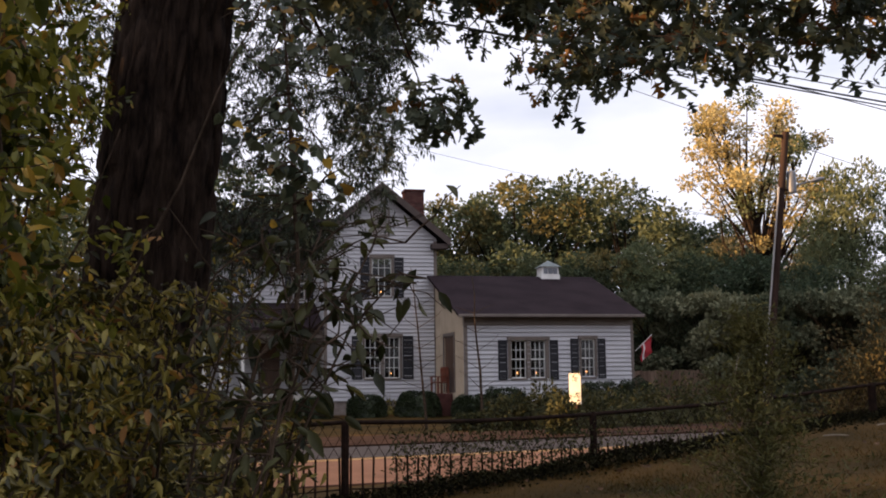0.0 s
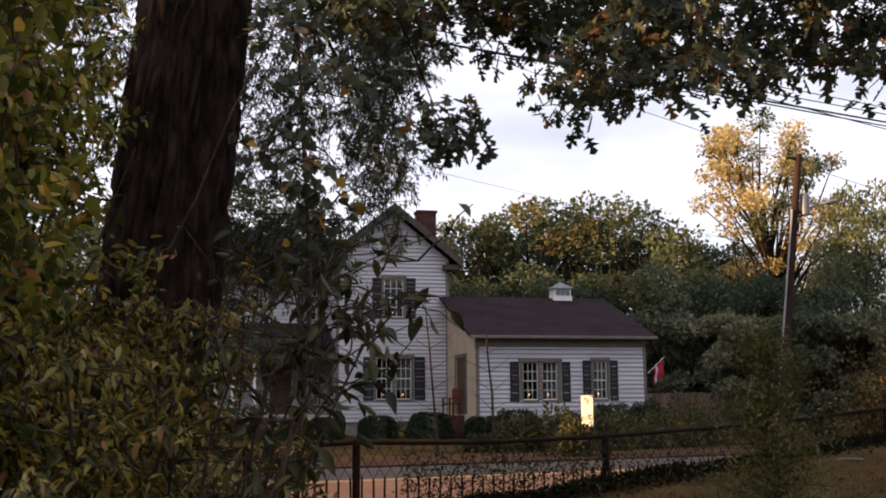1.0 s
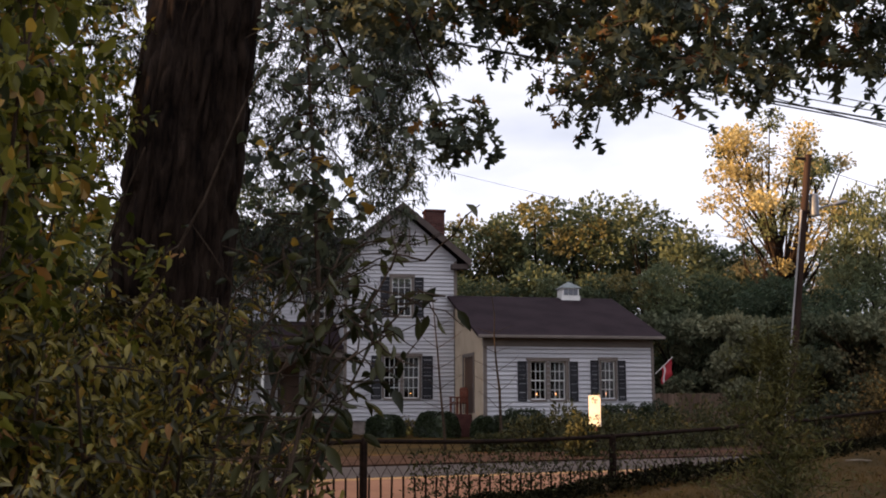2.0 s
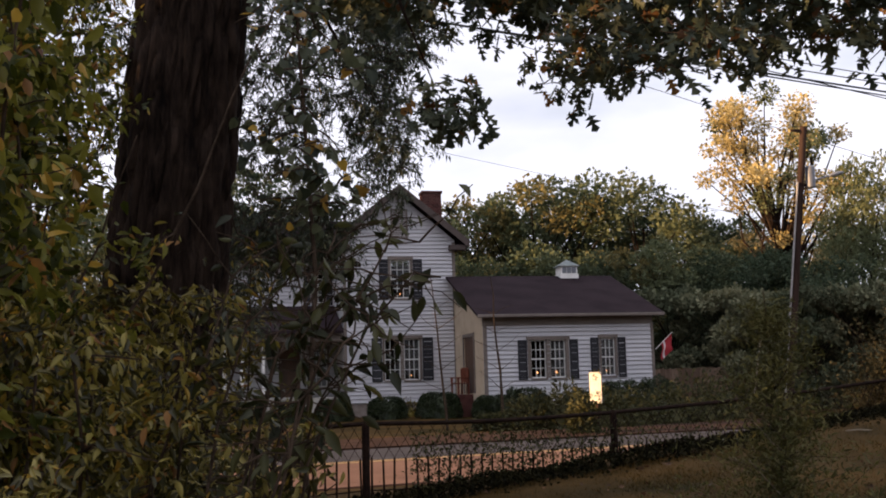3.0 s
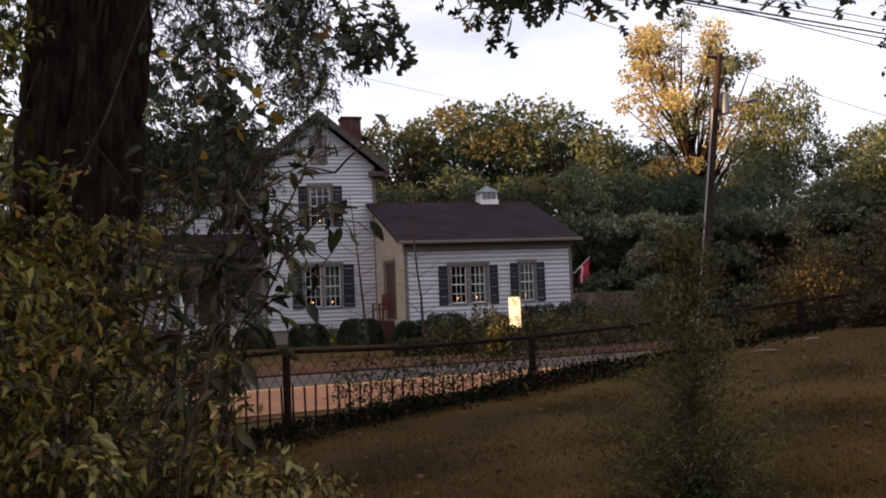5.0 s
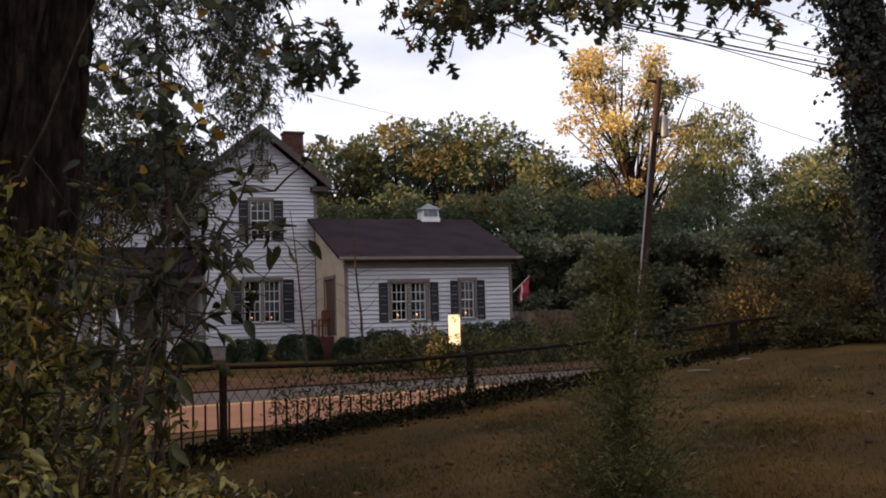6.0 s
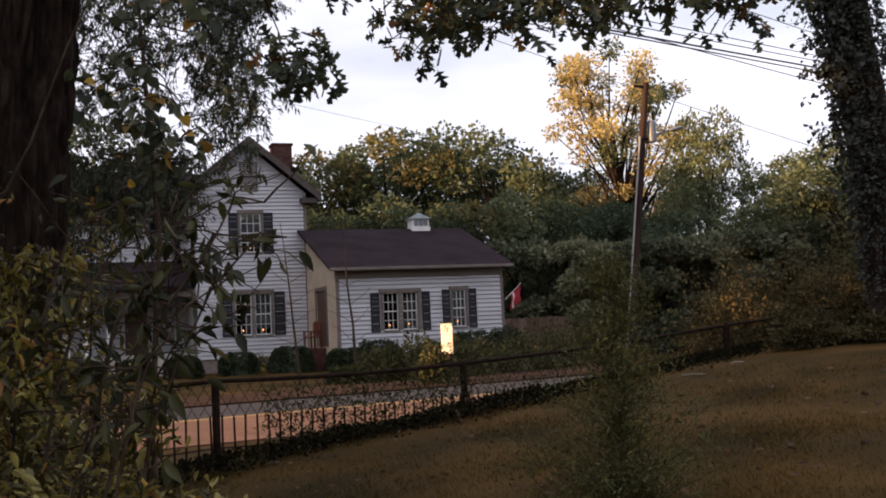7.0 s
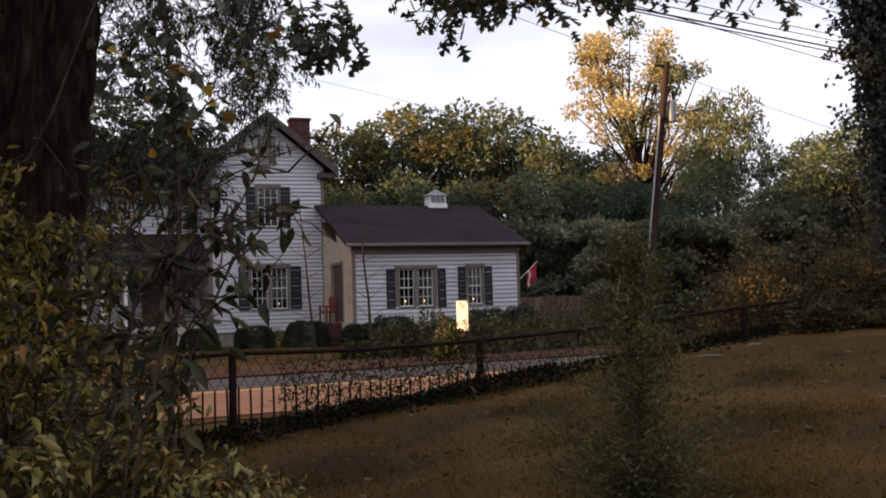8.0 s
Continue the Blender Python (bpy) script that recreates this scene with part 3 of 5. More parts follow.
for a, b, c, dd in ((10.30, 10.64, 1.74, 3.19), (12.28, 12.60, 1.74, 3.19), (13.09, 13.40, 1.76, 3.24), (14.15, 14.46, 1.76, 3.24)):
    shutter(a, b, c, dd, WY)
hpart("foundation", box((WX0 + .02, WY + .02, .3), (WX1 - .02, WY + .3, WZ0 + .2)), MORTAR)
hpart("frieze_board", box((WX0 - .02, WY - .05, WTOP), (WX1 + .02, WY + .15, WTOP + .34)), TRIM, label="taupe frieze board")
hpart("corner_board", box((WX0 - .03, WY - .065, WZ0 + .2), (WX0 + .10, WY - .002, WTOP)), TRIM)
hpart("corner_board", box((WX1 - .07, WY - .065, WZ0 + .2), (WX1 + .03, WY - .002, WTOP)), TRIM)
for y0, y1, z0, z1 in ((37.15, 38.6, .3, 4.0), (38.6, 40.3, .3, 1.3), (38.6, 40.3, 3.45, 4.0), (40.3, 47.0, .3, 4.0)):
    hpart("end_wall", box((WX0, y0, z0), (WX0 + .15, y1, z1)), BEIGE, label="beige end wall")
for x in (WX0, WX1 - .15):
    g = bmesh.new()
    a1 = [g.verts.new((x, y, z)) for y, z in ((37.0, 4.0), (47.0, 4.0), (42.0, 5.86))]
    a2 = [g.verts.new((x + .15, y, z)) for y, z in ((37.0, 4.0), (47.0, 4.0), (42.0, 5.86))]
    g.faces.new(a1)
    g.faces.new(a2[::-1])
    for i in range(3):
        g.faces.new((a1[i], a2[i], a2[(i + 1) % 3], a1[(i + 1) % 3]))
    bmesh.ops.recalc_face_normals(g, faces=g.faces[:])
    hpart("end_gable", g, BEIGE)
hpart("end_wall", box((WX1 - .15, 37.15, .3), (WX1, 47.0, 4.0)), WHITE)
hpart("back_wall", box((WX0, 47.0, .3), (WX1, 47.15, 4.0)), WHITE)
hpart("inner_wall", box((WX0 + .15, 40.6, .5), (WX1 - .15, 40.7, 4.0)), ROOM)
dr = hpart("side_door", box((WX0 + .03, 38.6, 1.3), (WX0 + .09, 40.3, 3.45)), DOOR, label="brown wooden side door")
part("handle", box((WX0 - .02, 38.7, 2.25), (WX0 + .03, 38.74, 2.4)), STEEL, dr)
for y0, y1, z0, z1 in ((38.48, 38.6, 1.3, 3.45), (40.3, 40.42, 1.3, 3.45), (38.48, 40.42, 3.45, 3.58)):
    hpart("door_casing", box((WX0 - .04, y0, z0), (WX0 - .002, y1, z1)), TRIM)
hpart("stoop", box((8.15, 38.9, .2), (WX0 - .01, 40.6, 1.26), .02), BRICK, label="brick stoop")
hpart("stoop_step", box((7.8, 39.0, .2), (8.14, 40.5, .85), .02), BRICK)
gable_roof_x(WX0 - .32, WX1 + .34, 37.0, 47.0, 4.03, 5.98, .42, thick=.10, label="low brown shingle roof of the wing")
# cupola
cu = hpart("cupola", box((13.56, 41.6, 5.75), (14.36, 42.4, 6.12)), SASH, label="small white cupola with a copper roof")
part("cupola_body", box((13.60, 41.64, 6.12), (14.32, 42.36, 6.46)), SASH, cu)
for k in range(3):
    part("louvre_panel", box((13.66 + k * .21, 41.615, 6.16), (13.84 + k * .21, 41.642, 6.42)), STEEL, cu)
bm = bmesh.new()
q = [bm.verts.new((x, y, 6.46)) for x, y in ((13.50, 41.54), (14.42, 41.54), (14.42, 42.46), (13.50, 42.46))]
m_ = [bm.verts.new((13.98 + dx, 42 + dy, 6.62)) for dx, dy in ((-.22, -.22), (.22, -.22), (.22, .22), (-.22, .22))]
tip = bm.verts.new((13.98, 42.0, 6.77))
bm.faces.new(q[::-1])
for i in range(4):
    bm.faces.new((q[i], q[(i + 1) % 4], m_[(i + 1) % 4], m_[i]))
    bm.faces.new((m_[i], m_[(i + 1) % 4], tip))
part("cupola_roof", bm, COPPER, cu, "greyed copper roof")

# porch in the corner
hpart("porch_deck", box((-3.4, 41.9, .2), (MX0 - .02, LY - .06, 1.28), .02), STONE, label="porch floor")
bm = bmesh.new()
vs = [bm.verts.new(p) for p in ((-3.7, 41.5, 3.80), (MX0 - .05, 41.5, 3.80), (MX0 - .05, LY - .05, 5.05), (-3.7, LY - .05, 5.05))]
us = [bm.verts.new(v.co + Vector((0, 0, .12))) for v in vs]
bm.faces.new(vs)
bm.faces.new(us)
for i in range(4):
    bm.faces.new((vs[i], vs[(i + 1) % 4], us[(i + 1) % 4], us[i]))
bmesh.ops.recalc_face_normals(bm, faces=bm.faces[:])
hpart("porch_roof", bm, SHINGLE, label="brown shingle porch roof")
hpart("porch_beam", box((-3.4, 41.85, 3.5), (MX0 - .06, 42.05, 3.82), .01), TRIM)
for x in (-3.2, -1.03, -.19, .47, 1.30):
    bm = bmesh.new()
    tube_into(bm, [(x, 41.97, 1.28), (x, 41.97, 1.40), (x, 41.97, 1.41), (x, 41.97, 3.36), (x, 41.97, 3.37), (x, 41.97, 3.5)], [.11, .11, .075, .065, .10, .10], 10)
    hpart("porch_column", bm, SASH, label="white porch column")

# reddish wooden chair on the stoop
chair = thing("porch_chair", "red-stained wooden chair on the stoop", "chair", at=(8.62, 39.3, 1.26), turn=-70)
part("seat", box((-.26, -.26, .40), (.26, .26, .45), .01), REDWOOD, chair)
for x in (-.23, .23):
    part("leg", box((x - .03, -.25, 0), (x + .03, -.19, .62)), REDWOOD, chair)
    part("leg", box((x - .03, .20, 0), (x + .03, .26, .98)), REDWOOD, chair)
    part("armrest", box((x - .04, -.27, .62), (x + .04, .24, .66)), REDWOOD, chair)
for k in range(4):
    part("back_slat", box((-.19 + k * .105, .215, .46), (-.125 + k * .105, .24, .95)), REDWOOD, chair)
part("back_rail", box((-.2, .21, .95), (.2, .25, 1.02)), REDWOOD, chair)

# ---- iron fence on the lawn's edge ----
FC = 10.37                                   # its line across the road's run
POSTS = [(-3.0, 1.20), (0.74, 1.23), (3.80, 1.255), (6.86, 1.265), (11.35, 1.55), (14.4, 1.82)]   # along, height of the top
fence = thing("iron_fence", "rusty black hairpin wire fence overgrown with vines", "fence", at=along(3.79, FC, 0.3))
f_inv = fence.matrix_basis.inverted()


def fpart(name, bm, parent=fence, label=""):
    ob = part(name, bm, IRON, parent, label)
    if parent is fence:
        ob.matrix_parent_inverse = f_inv
    return ob


for s, top in POSTS:
    x, y, _ = along(s, FC)
    r = .055 if abs(s - 11.35) < .1 else .042
    fpart("post", tube([(x, y, gz(x, y) - .2), (x, y, top - .02), (x, y, top + .03)], [r, r, r * .6], 10))
for (s0, t0), (s1, t1) in zip(POSTS, POSTS[1:]):
    pts = []
    for k in range(9):
        u = k / 8
        sag = -.03 * math.sin(math.pi * u)
        pts.append(along(s0 + (s1 - s0) * u, FC, t0 + (t1 - t0) * u + sag))
    fpart("top_rail", tube(pts, .023, 8))
    mid = [(p[0], p[1], p[2] - .68) for p in pts]
    fpart("bottom_wire", tube(mid, .007, 5))
    n = max(4, round((s1 - s0) / .128))
    for k in range(n):
        u = (k + .5) / n
        s = s0 + (s1 - s0) * u
        top = t0 + (t1 - t0) * u - .03 * math.sin(math.pi * u)
        d = (s1 - s0) / n
        zk = top - .36 + random.uniform(-.015, .015)
        lean = random.uniform(-.012, .012)
        p = fpart("picket", tube([along(s + lean, FC, top - .80), along(s, FC, zk)], .0115, 5))
        part("wire", tube([along(s, FC, zk), along(s + d, FC, top - .16), along(s + d * 1.7, FC, top - .02)], .0038, 4), IRON, p)
        part("wire", tube([along(s, FC, zk), along(s - d, FC, top - .16), along(s - d * 1.7, FC, top - .02)], .0038, 4), IRON, p)


# ---- plants ----
def wander(rng, start, way, length, n, bend, pull=(0, 0, 0)):
    """Points of a crooked twig."""
    p, d = np.array(start, float), np.array(way, float)
    d /= np.linalg.norm(d)
    out = [p.copy()]
    for _ in range(n):
        d = d + rng.normal(size=3) * bend + np.array(pull)
        d /= np.linalg.norm(d)
        p = p + d * length / n
        out.append(p.copy())
    return out


def leafy(rng, twigs, per, spread, out=0.6):
    """Places and ways of leaves along twigs."""
    P, A = [], []
    for pts in twigs:
        q = np.array(pts)
        for _ in range(per):
            i = rng.integers(0, len(q) - 1)
            u = rng.random()
            base = q[i] * (1 - u) + q[i + 1] * u
            d = q[i + 1] - q[i]
            d = d / max(np.linalg.norm(d), 1e-6)
            P.append(base + rng.normal(size=3) * spread)
            A.append(d * 0.6 + rng.normal(size=3) * out)
    return np.array(P), np.array(A)


def limbs(twigs, r0, r1, sides=5):
    bm = bmesh.new()
    for pts in twigs:
        n = len(pts)
        tube_into(bm, pts, [r0 + (r1 - r0) * i / (n - 1) for i in range(n)], sides, cap=False)
    return bm


def split_leaves(name, rng, P, A, S, shape, mats, shares, parent, droop=0.0):
    """The leaves of one plant, parted by colour."""
    pick = rng.choice(len(mats), size=len(P), p=shares)
    for k, (m, part_name) in enumerate(mats):
        sel = pick == k
        if sel.any():
            ob = part_mesh(part_name, scatter(name, P[sel], A[sel], S[sel], shape, rng, droop), m, parent)
            ob["kind"] = "stuff"


# thicket of tall leafy shrubs close by
def thicket(name, label, seed, bases, leaf, per, twig_len, yellow=.04, mat=LEAF_BUSH, edge=None):
    rng = np.random.default_rng(seed)
    b0 = bases[0]
    t = thing(name, label, "shrub", at=(b0[0], b0[1], gz(b0[0], b0[1])))
    inv = t.matrix_basis.inverted()
    stems, twigs = [], []
    for x, y, h, lx, ly in bases:
        z = gz(x, y) - .1
        n = max(5, int(h * 4))
        st = wander(rng, (x, y, z), (lx, ly, 1), h + .1, n, .10, (0, 0, .04))
        stems.append(st)
        for i in range(1, len(st)):
            for _ in range(3):
                if i / len(st) < .12:
                    continue
                a = rng.uniform(0, 2 * math.pi)
                twigs.append(wander(rng, st[i], (math.cos(a), math.sin(a), rng.uniform(-.1, .7)), twig_len * rng.uniform(.5, 1.3), 5, .22, (0, 0, -.05)))
    if edge is not None:      # the oak's trunk keeps it to one side
        twigs = [q for q in twigs if math.degrees(math.atan2(q[-1][0], q[-1][1])) < edge]
    part("stem", limbs(stems, .014, .004, 6), TWIG, t)
    o = part("twig", limbs(twigs, .0045, .0018, 4), TWIG, t)
    o["kind"] = "stuff"
    P, A = leafy(rng, twigs, per, .035)
    S = leaf * rng.uniform(.5, 1.25, len(P))
    split_leaves(name, rng, P, A, S, DROOPING if mat is not LEAF_TALL_BACKLIT else OVATE, ((mat, "foliage"), (LEAF_YELLOW, "yellow_leaves"), (LEAF_RUST, "rusty_leaves")),
                 (.96 - yellow, yellow, .04), t, droop=.6)
    for c in t.children:
        c.matrix_parent_inverse = inv
    return t


rs = random.Random(5)
tall, mid_, low = [], [], []
for k in range(66):
    b, d = rs.uniform(-22, -9.6), rs.uniform(3.4, 5.6)
    x, y, _ = bearing(b, d)
    tall.append((x, y, rs.uniform(2.6, 4.4) * (d / 4.4) ** .5, rs.uniform(-.12, .01), rs.uniform(-.1, .1)))
for k in range(22):
    b, d = rs.uniform(-17, -5.8), rs.uniform(3.2, 5.0)
    x, y, _ = bearing(b, d)
    mid_.append((x, y, (1.62 + d * math.tan(radians(rs.uniform(-.5, 6.2)))) - .05, rs.uniform(-.05, .12), rs.uniform(-.1, .1)))
for k in range(44):
    b, d = (rs.uniform(-13, 1.0) if k < 28 else rs.uniform(.5, 7.4)), rs.uniform(3.0, 4.1)
    x, y, _ = bearing(b, d)
    low.append((x, y, 1.55 + d * math.tan(radians(rs.uniform(-8, -1.5) if k < 28 else rs.uniform(-10.5, -7.5))), rs.uniform(-.1, .15), rs.uniform(-.1, .1)))
thicket("tall_shrub", "tall leafy green shrub with some yellow leaves", 11, tall, .070, 26, .32, .10, LEAF_TALL_BACKLIT, -4.5)
thicket("leafy_shrub", "dense green shrub with drooping leaves", 12, mid_, .047, 48, .25, .05)
back = []
for k in range(34):
    b, d = rs.uniform(-9, -1.0), rs.uniform(6.0, 9.2)
    x, y, _ = bearing(b, d)
    top = rs.uniform(3.5, 7.5)
    back.append((x, y, 1.5 + d * math.tan(radians(top)), rs.uniform(-.06, .06), rs.uniform(-.1, .1)))
thicket("dark_shrub", "dark tangled shrub under the oak", 14, back, .085, 15, .40, .02)
thicket("low_shrub", "low leafy green shrub on the lawn", 13, low, .047, 48, .22, .04, LEAF_LOW_SKYLIT)


# long arching sprays that reach over the view of the house
def spray(seed, start, end, lift, leaf, n_leaf, mat=LEAF_BUSH):
    rng = np.random.default_rng(seed)
    t = thing("arching_spray", "arching leafy shoot with large drooping leaves", "shrub", "arching shoots", at=(start[0], start[1], gz(start[0], start[1])))
    inv = t.matrix_basis.inverted()
    a, b = Vector((start[0], start[1], gz(start[0], start[1]) - .05)), Vector(end)
    pts = []
    for k in range(13):
        u = k / 12
        p = a.lerp(b, u)
        p.x = a.x + (b.x - a.x) * u ** 1.6
        p.y = a.y + (b.y - a.y) * u ** 1.6
        p.z = a.z + (b.z - a.z) * (1 - (1 - u) ** 1.5) + lift * math.sin(math.pi * u) * .5
        pts.append(p + Vector(rng.normal(size=3) * .012))
    part("stem", tube(pts, [.0055 * (1 - k / 14) + .0015 for k in range(13)], 6), TWIG, t)
    twigs = [wander(rng, pts[i], (rng.normal(), rng.normal() * .6, rng.uniform(-.2, .5)), rng.uniform(.12, .30), 4, .25) for i in range(6, 13) for _ in range(2)]
    for tw_ in twigs:
        part("twig", limbs([tw_], .0035, .0015, 4), TWIG, t)
    P, A = leafy(rng, twigs, n_leaf, .015)
    split_leaves("spray", rng, P, A, leaf * rng.uniform(.6, 1.2, len(P)), DROOPING, ((mat, "foliage"),), (1.0,), t, droop=.8)
    for c in t.children:
        c.matrix_parent_inverse = inv


SHOOTS = ((1.5, 3.0, 10.2, 7.4, 3.1), (2.5, 3.1, 11.4, 5.8, 3.2), (1.0, 3.2, 8.4, 5.2, 3.3), (2.0, 2.8, 7.6, 3.4, 3.0), (.5, 3.1, 6.6, 6.2, 3.3), (2.4, 3.4, 7.0, .8, 3.2),
          (.8, 3.3, 7.6, 8.4, 3.4), (.2, 3.0, 5.2, 3.6, 3.1), (-1.5, 3.1, 3.4, 5.4, 3.2), (-2.2, 3.3, 1.6, 7.0, 3.4))          # foot: bearing, distance; tip: bearing, elevation, distance
for k, (sb, sd, eb, ee, ed) in enumerate(SHOOTS):
    p, q = bearing(sb - 2.6, sd), bearing(eb, ed)
    spray(40 + k, p, (q[0], q[1], 1.65 + ed * math.tan(radians(ee))), .25, .075, 2, LEAF_SPRAY)


# big oak: furrowed trunk, limbs over the lawn, hanging foliage
def furrowed_trunk(pts, radii, sides, depth, ribs, seed):
    bm = bmesh.new()
    rings, n = [], len(pts)
    for i, (p, r) in enumerate(zip(pts, radii)):
        ring = []
        for k in range(sides):
            a = 2 * math.pi * k / sides
            w = noise.noise((math.cos(a) * ribs, math.sin(a) * ribs, p[2] * .9 + seed))
            f = abs(noise.noise((math.cos(a) * ribs * 1.3 + 7, math.sin(a) * ribs * 1.3, p[2] * 2.6 + seed)))
            rr = r * (1 + .05 * w) - depth * (1 - min(1, f * 3.2))
            ring.append(bm.verts.new((p[0] + math.cos(a) * rr, p[1] + math.sin(a) * rr, p[2])))
        rings.append(ring)
    for a, b in zip(rings, rings[1:]):
        for k in range(sides):
            bm.faces.new((a[k], a[(k + 1) % sides], b[(k + 1) % sides], b[k]))
    return bm


oak = thing("oak_tree", "large oak with deeply furrowed dark bark and overhanging branches", "tree", at=(-.72, 7.8, gz(-.72, 7.8)))
o_inv = oak.matrix_basis.inverted()
pts, rad = [], []
for k in range(140):
    z = -.2 + k * .06
    pts.append((-.72 + .105 * z + .02 * math.sin(z), 7.8 - .07 * z, z))
    rad.append(.455 + .10 * math.exp(-max(z, 0) / .5) - .012 * z)
part("trunk", furrowed_trunk(pts, rad, 220, .05, 4.6, 3.0), BARK, oak, smooth=True)


def foliage_zone(seed, hubs, parent, leaf, shape, mats, shares, twig_n, per, length, droop=.2, r0=.006):
    """Twigs and leaves about the hubs: (bearing, elevation, distance, spread)."""
    rng = np.random.default_rng(seed)
    twigs = []
    for b, e, d, s in hubs:
        c = np.array(bearing(b, d, 1.65 + d * math.tan(radians(e))))
        for _ in range(twig_n):
            a = rng.uniform(0, 2 * math.pi)
            st = c + rng.normal(size=3) * np.array((s, s, s * .75)) * .5
            twigs.append(wander(rng, st, (math.cos(a), math.sin(a), rng.uniform(-.7, .25)), length * rng.uniform(.5, 1.2), 5, .2, (0, 0, -.06)))
    part("twig", limbs(twigs, r0, .0018, 4), TWIG, parent)["kind"] = "stuff"
    P, A = leafy(rng, twigs, per, leaf * .25)
    split_leaves("oak", rng, P, A, leaf * rng.uniform(.6, 1.15, len(P)), shape, mats, shares, parent, droop)
    return twigs


# right-hand canopy edge, lower rim wavy
hubs = []
rr = random.Random(8)
for b, rim in ((17.4, 15.6), (18.6, 14.9), (19.8, 14.9), (20.6, 16.2), (22.0, 16.0), (23.6, 14.9), (24.8, 15.4), (26.4, 15.6), (28.2, 15.6), (30.0, 15.7), (31.6, 15.6), (33.2, 15.6),
               (35.0, 15.2), (36.5, 14.8), (38.5, 15.8), (40, 16.4)):
    for lift in (2.0, 3.4, 4.8, 6.2, 7.8):
        hubs.append((b + rr.uniform(-.6, .6), rim + lift + rr.uniform(-.4, .4), rr.uniform(6.2, 7.6), .26))
hubs = [h for h in hubs if not (16 < h[0] < 19.2 and h[1] > 17.8 and h[1] < 20)]
foliage_zone(21, hubs, oak, .125, OAK, ((LEAF_OAK, "foliage"), (LEAF_RUST, "rusty_leaves")), (.93, .07), 7, 7, .30, .45)
# the lobed cluster left of the gap and the crown above it
foliage_zone(25, [(10.8, 15.4, 6.6, .2), (11.9, 15.2, 6.6, .2), (12.8, 14.9, 6.6, .14)], oak, .12, OAK, ((LEAF_OAK, "foliage"), (LEAF_RUST, "rusty_leaves")), (.97, .03), 7, 7, .26, .4)
hubs = []
for b in (5, 7, 9, 11, 13, 15, 16.6):
    for e in (20.6, 21.8, 23.2, 24.6):
        hubs.append((b + rr.uniform(-.8, .8), e + rr.uniform(-.5, .5), rr.uniform(6.4, 7.8), .3))
foliage_zone(22, hubs, oak, .12, OAK, ((LEAF_OAK, "foliage"), (LEAF_RUST, "rusty_leaves")), (.96, .04), 9, 8, .27, .35)
# limbs of the oak that carry them
limb_paths = [[(-.1, 7.2, 6.2), (.9, 7.0, 5.6), (2.2, 6.6, 5.0), (3.4, 6.0, 4.5), (4.4, 5.6, 4.25), (5.2, 5.0, 4.3)],
              [(-.05, 7.2, 6.0), (.6, 7.2, 5.2), (1.1, 6.9, 4.4), (1.30, 6.55, 3.6)],
              [(-.1, 7.3, 5.6), (.5, 8.4, 5.2), (1.0, 9.6, 4.9), (1.5, 10.8, 4.7)],
              [(-.1, 7.2, 6.4), (.7, 6.6, 6.2), (2.0, 6.3, 5.6), (3.6, 5.7, 5.1)]]
for q in limb_paths:
    part("limb", tube(q, [.045 * (1 - i / (len(q) - 1)) ** 1.5 + .004 for i in range(len(q))], 8), BARK, oak)
for c in oak.children:
    c.matrix_parent_inverse = o_inv

# fine-leaved tree across the fence, hanging over the road
fine = thing("willow_oak_tree", "dark fine-leaved tree with hanging branch tips", "tree", at=along(-1.5, 12.6, .2))
fi = fine.matrix_basis.inverted()
bx, by, _ = along(-1.5, 12.6)
part("trunk", furrowed_trunk([(bx + .05 * k, by, k * .4) for k in range(20)], [.24 - .008 * k for k in range(20)], 28, .015, 5, 9.0), BARK, fine, smooth=True)
hubs = []
for b, e0, e1 in ((1.2, 12.5, 22), (2.6, 12.0, 22), (4.0, 12.6, 23), (5.4, 11.6, 23), (6.6, 11.0, 23), (7.6, 10.7, 22), (8.5, 10.6, 22), (9.2, 12.0, 21), (9.4, 17.5, 21),
                  (-1, 13, 22), (-4, 13, 22), (-7, 12, 22), (-10, 11, 22), (-12.5, 10, 22), (-15, 9, 22), (-18, 9, 22)):
    e = e0
    while e < e1:
        hubs.append((b + rr.uniform(-.5, .5), e + rr.uniform(-.3, .3), rr.uniform(11.2, 13.2), .30))
        e += rr.uniform(.7, 1.5) if b > 5.5 else (rr.uniform(1.0, 2.0) if b > 0 else rr.uniform(.6, 1.2))
hubs = [h for h in hubs if not (2.8 < h[0] < 7.2 and 10 < h[1] < 13.6)]
for b in (.2, 1.0, 1.8, 2.6, 3.4, 4.2, 5.0, 5.7):
    e = 3.4 if b < 1.2 else 7.6
    while e < 10.4:
        hubs.append((b + rr.uniform(-.3, .3), e, rr.uniform(11.4, 13.2), .34))
        e += rr.uniform(.7, 1.2)
foliage_zone(23, hubs, fine, .080, LANCE, ((LEAF_FINE, "foliage"), (LEAF_OAK, "darker_foliage")), (.6, .4), 14, 28, .46, .9)
for q in ([(bx + .3, by, 4.2), (bx + 1.2, by, 4.9), (bx + 2.2, by - .1, 4.9), (bx + 3.2, by - .2, 4.6)], [(bx + .5, by, 5.2), (bx + 1.5, by + .3, 5.9), (bx + 3.0, by + .2, 6.2)],
          [(bx + .1, by, 3.4), (bx + .8, by - .2, 4.1), (bx + 1.6, by - .2, 4.2)]):
    part("limb", tube(q, [.06, .045, .03, .015][:len(q)], 7), BARK, fine)
for c in fine.children:
    c.matrix_parent_inverse = fi

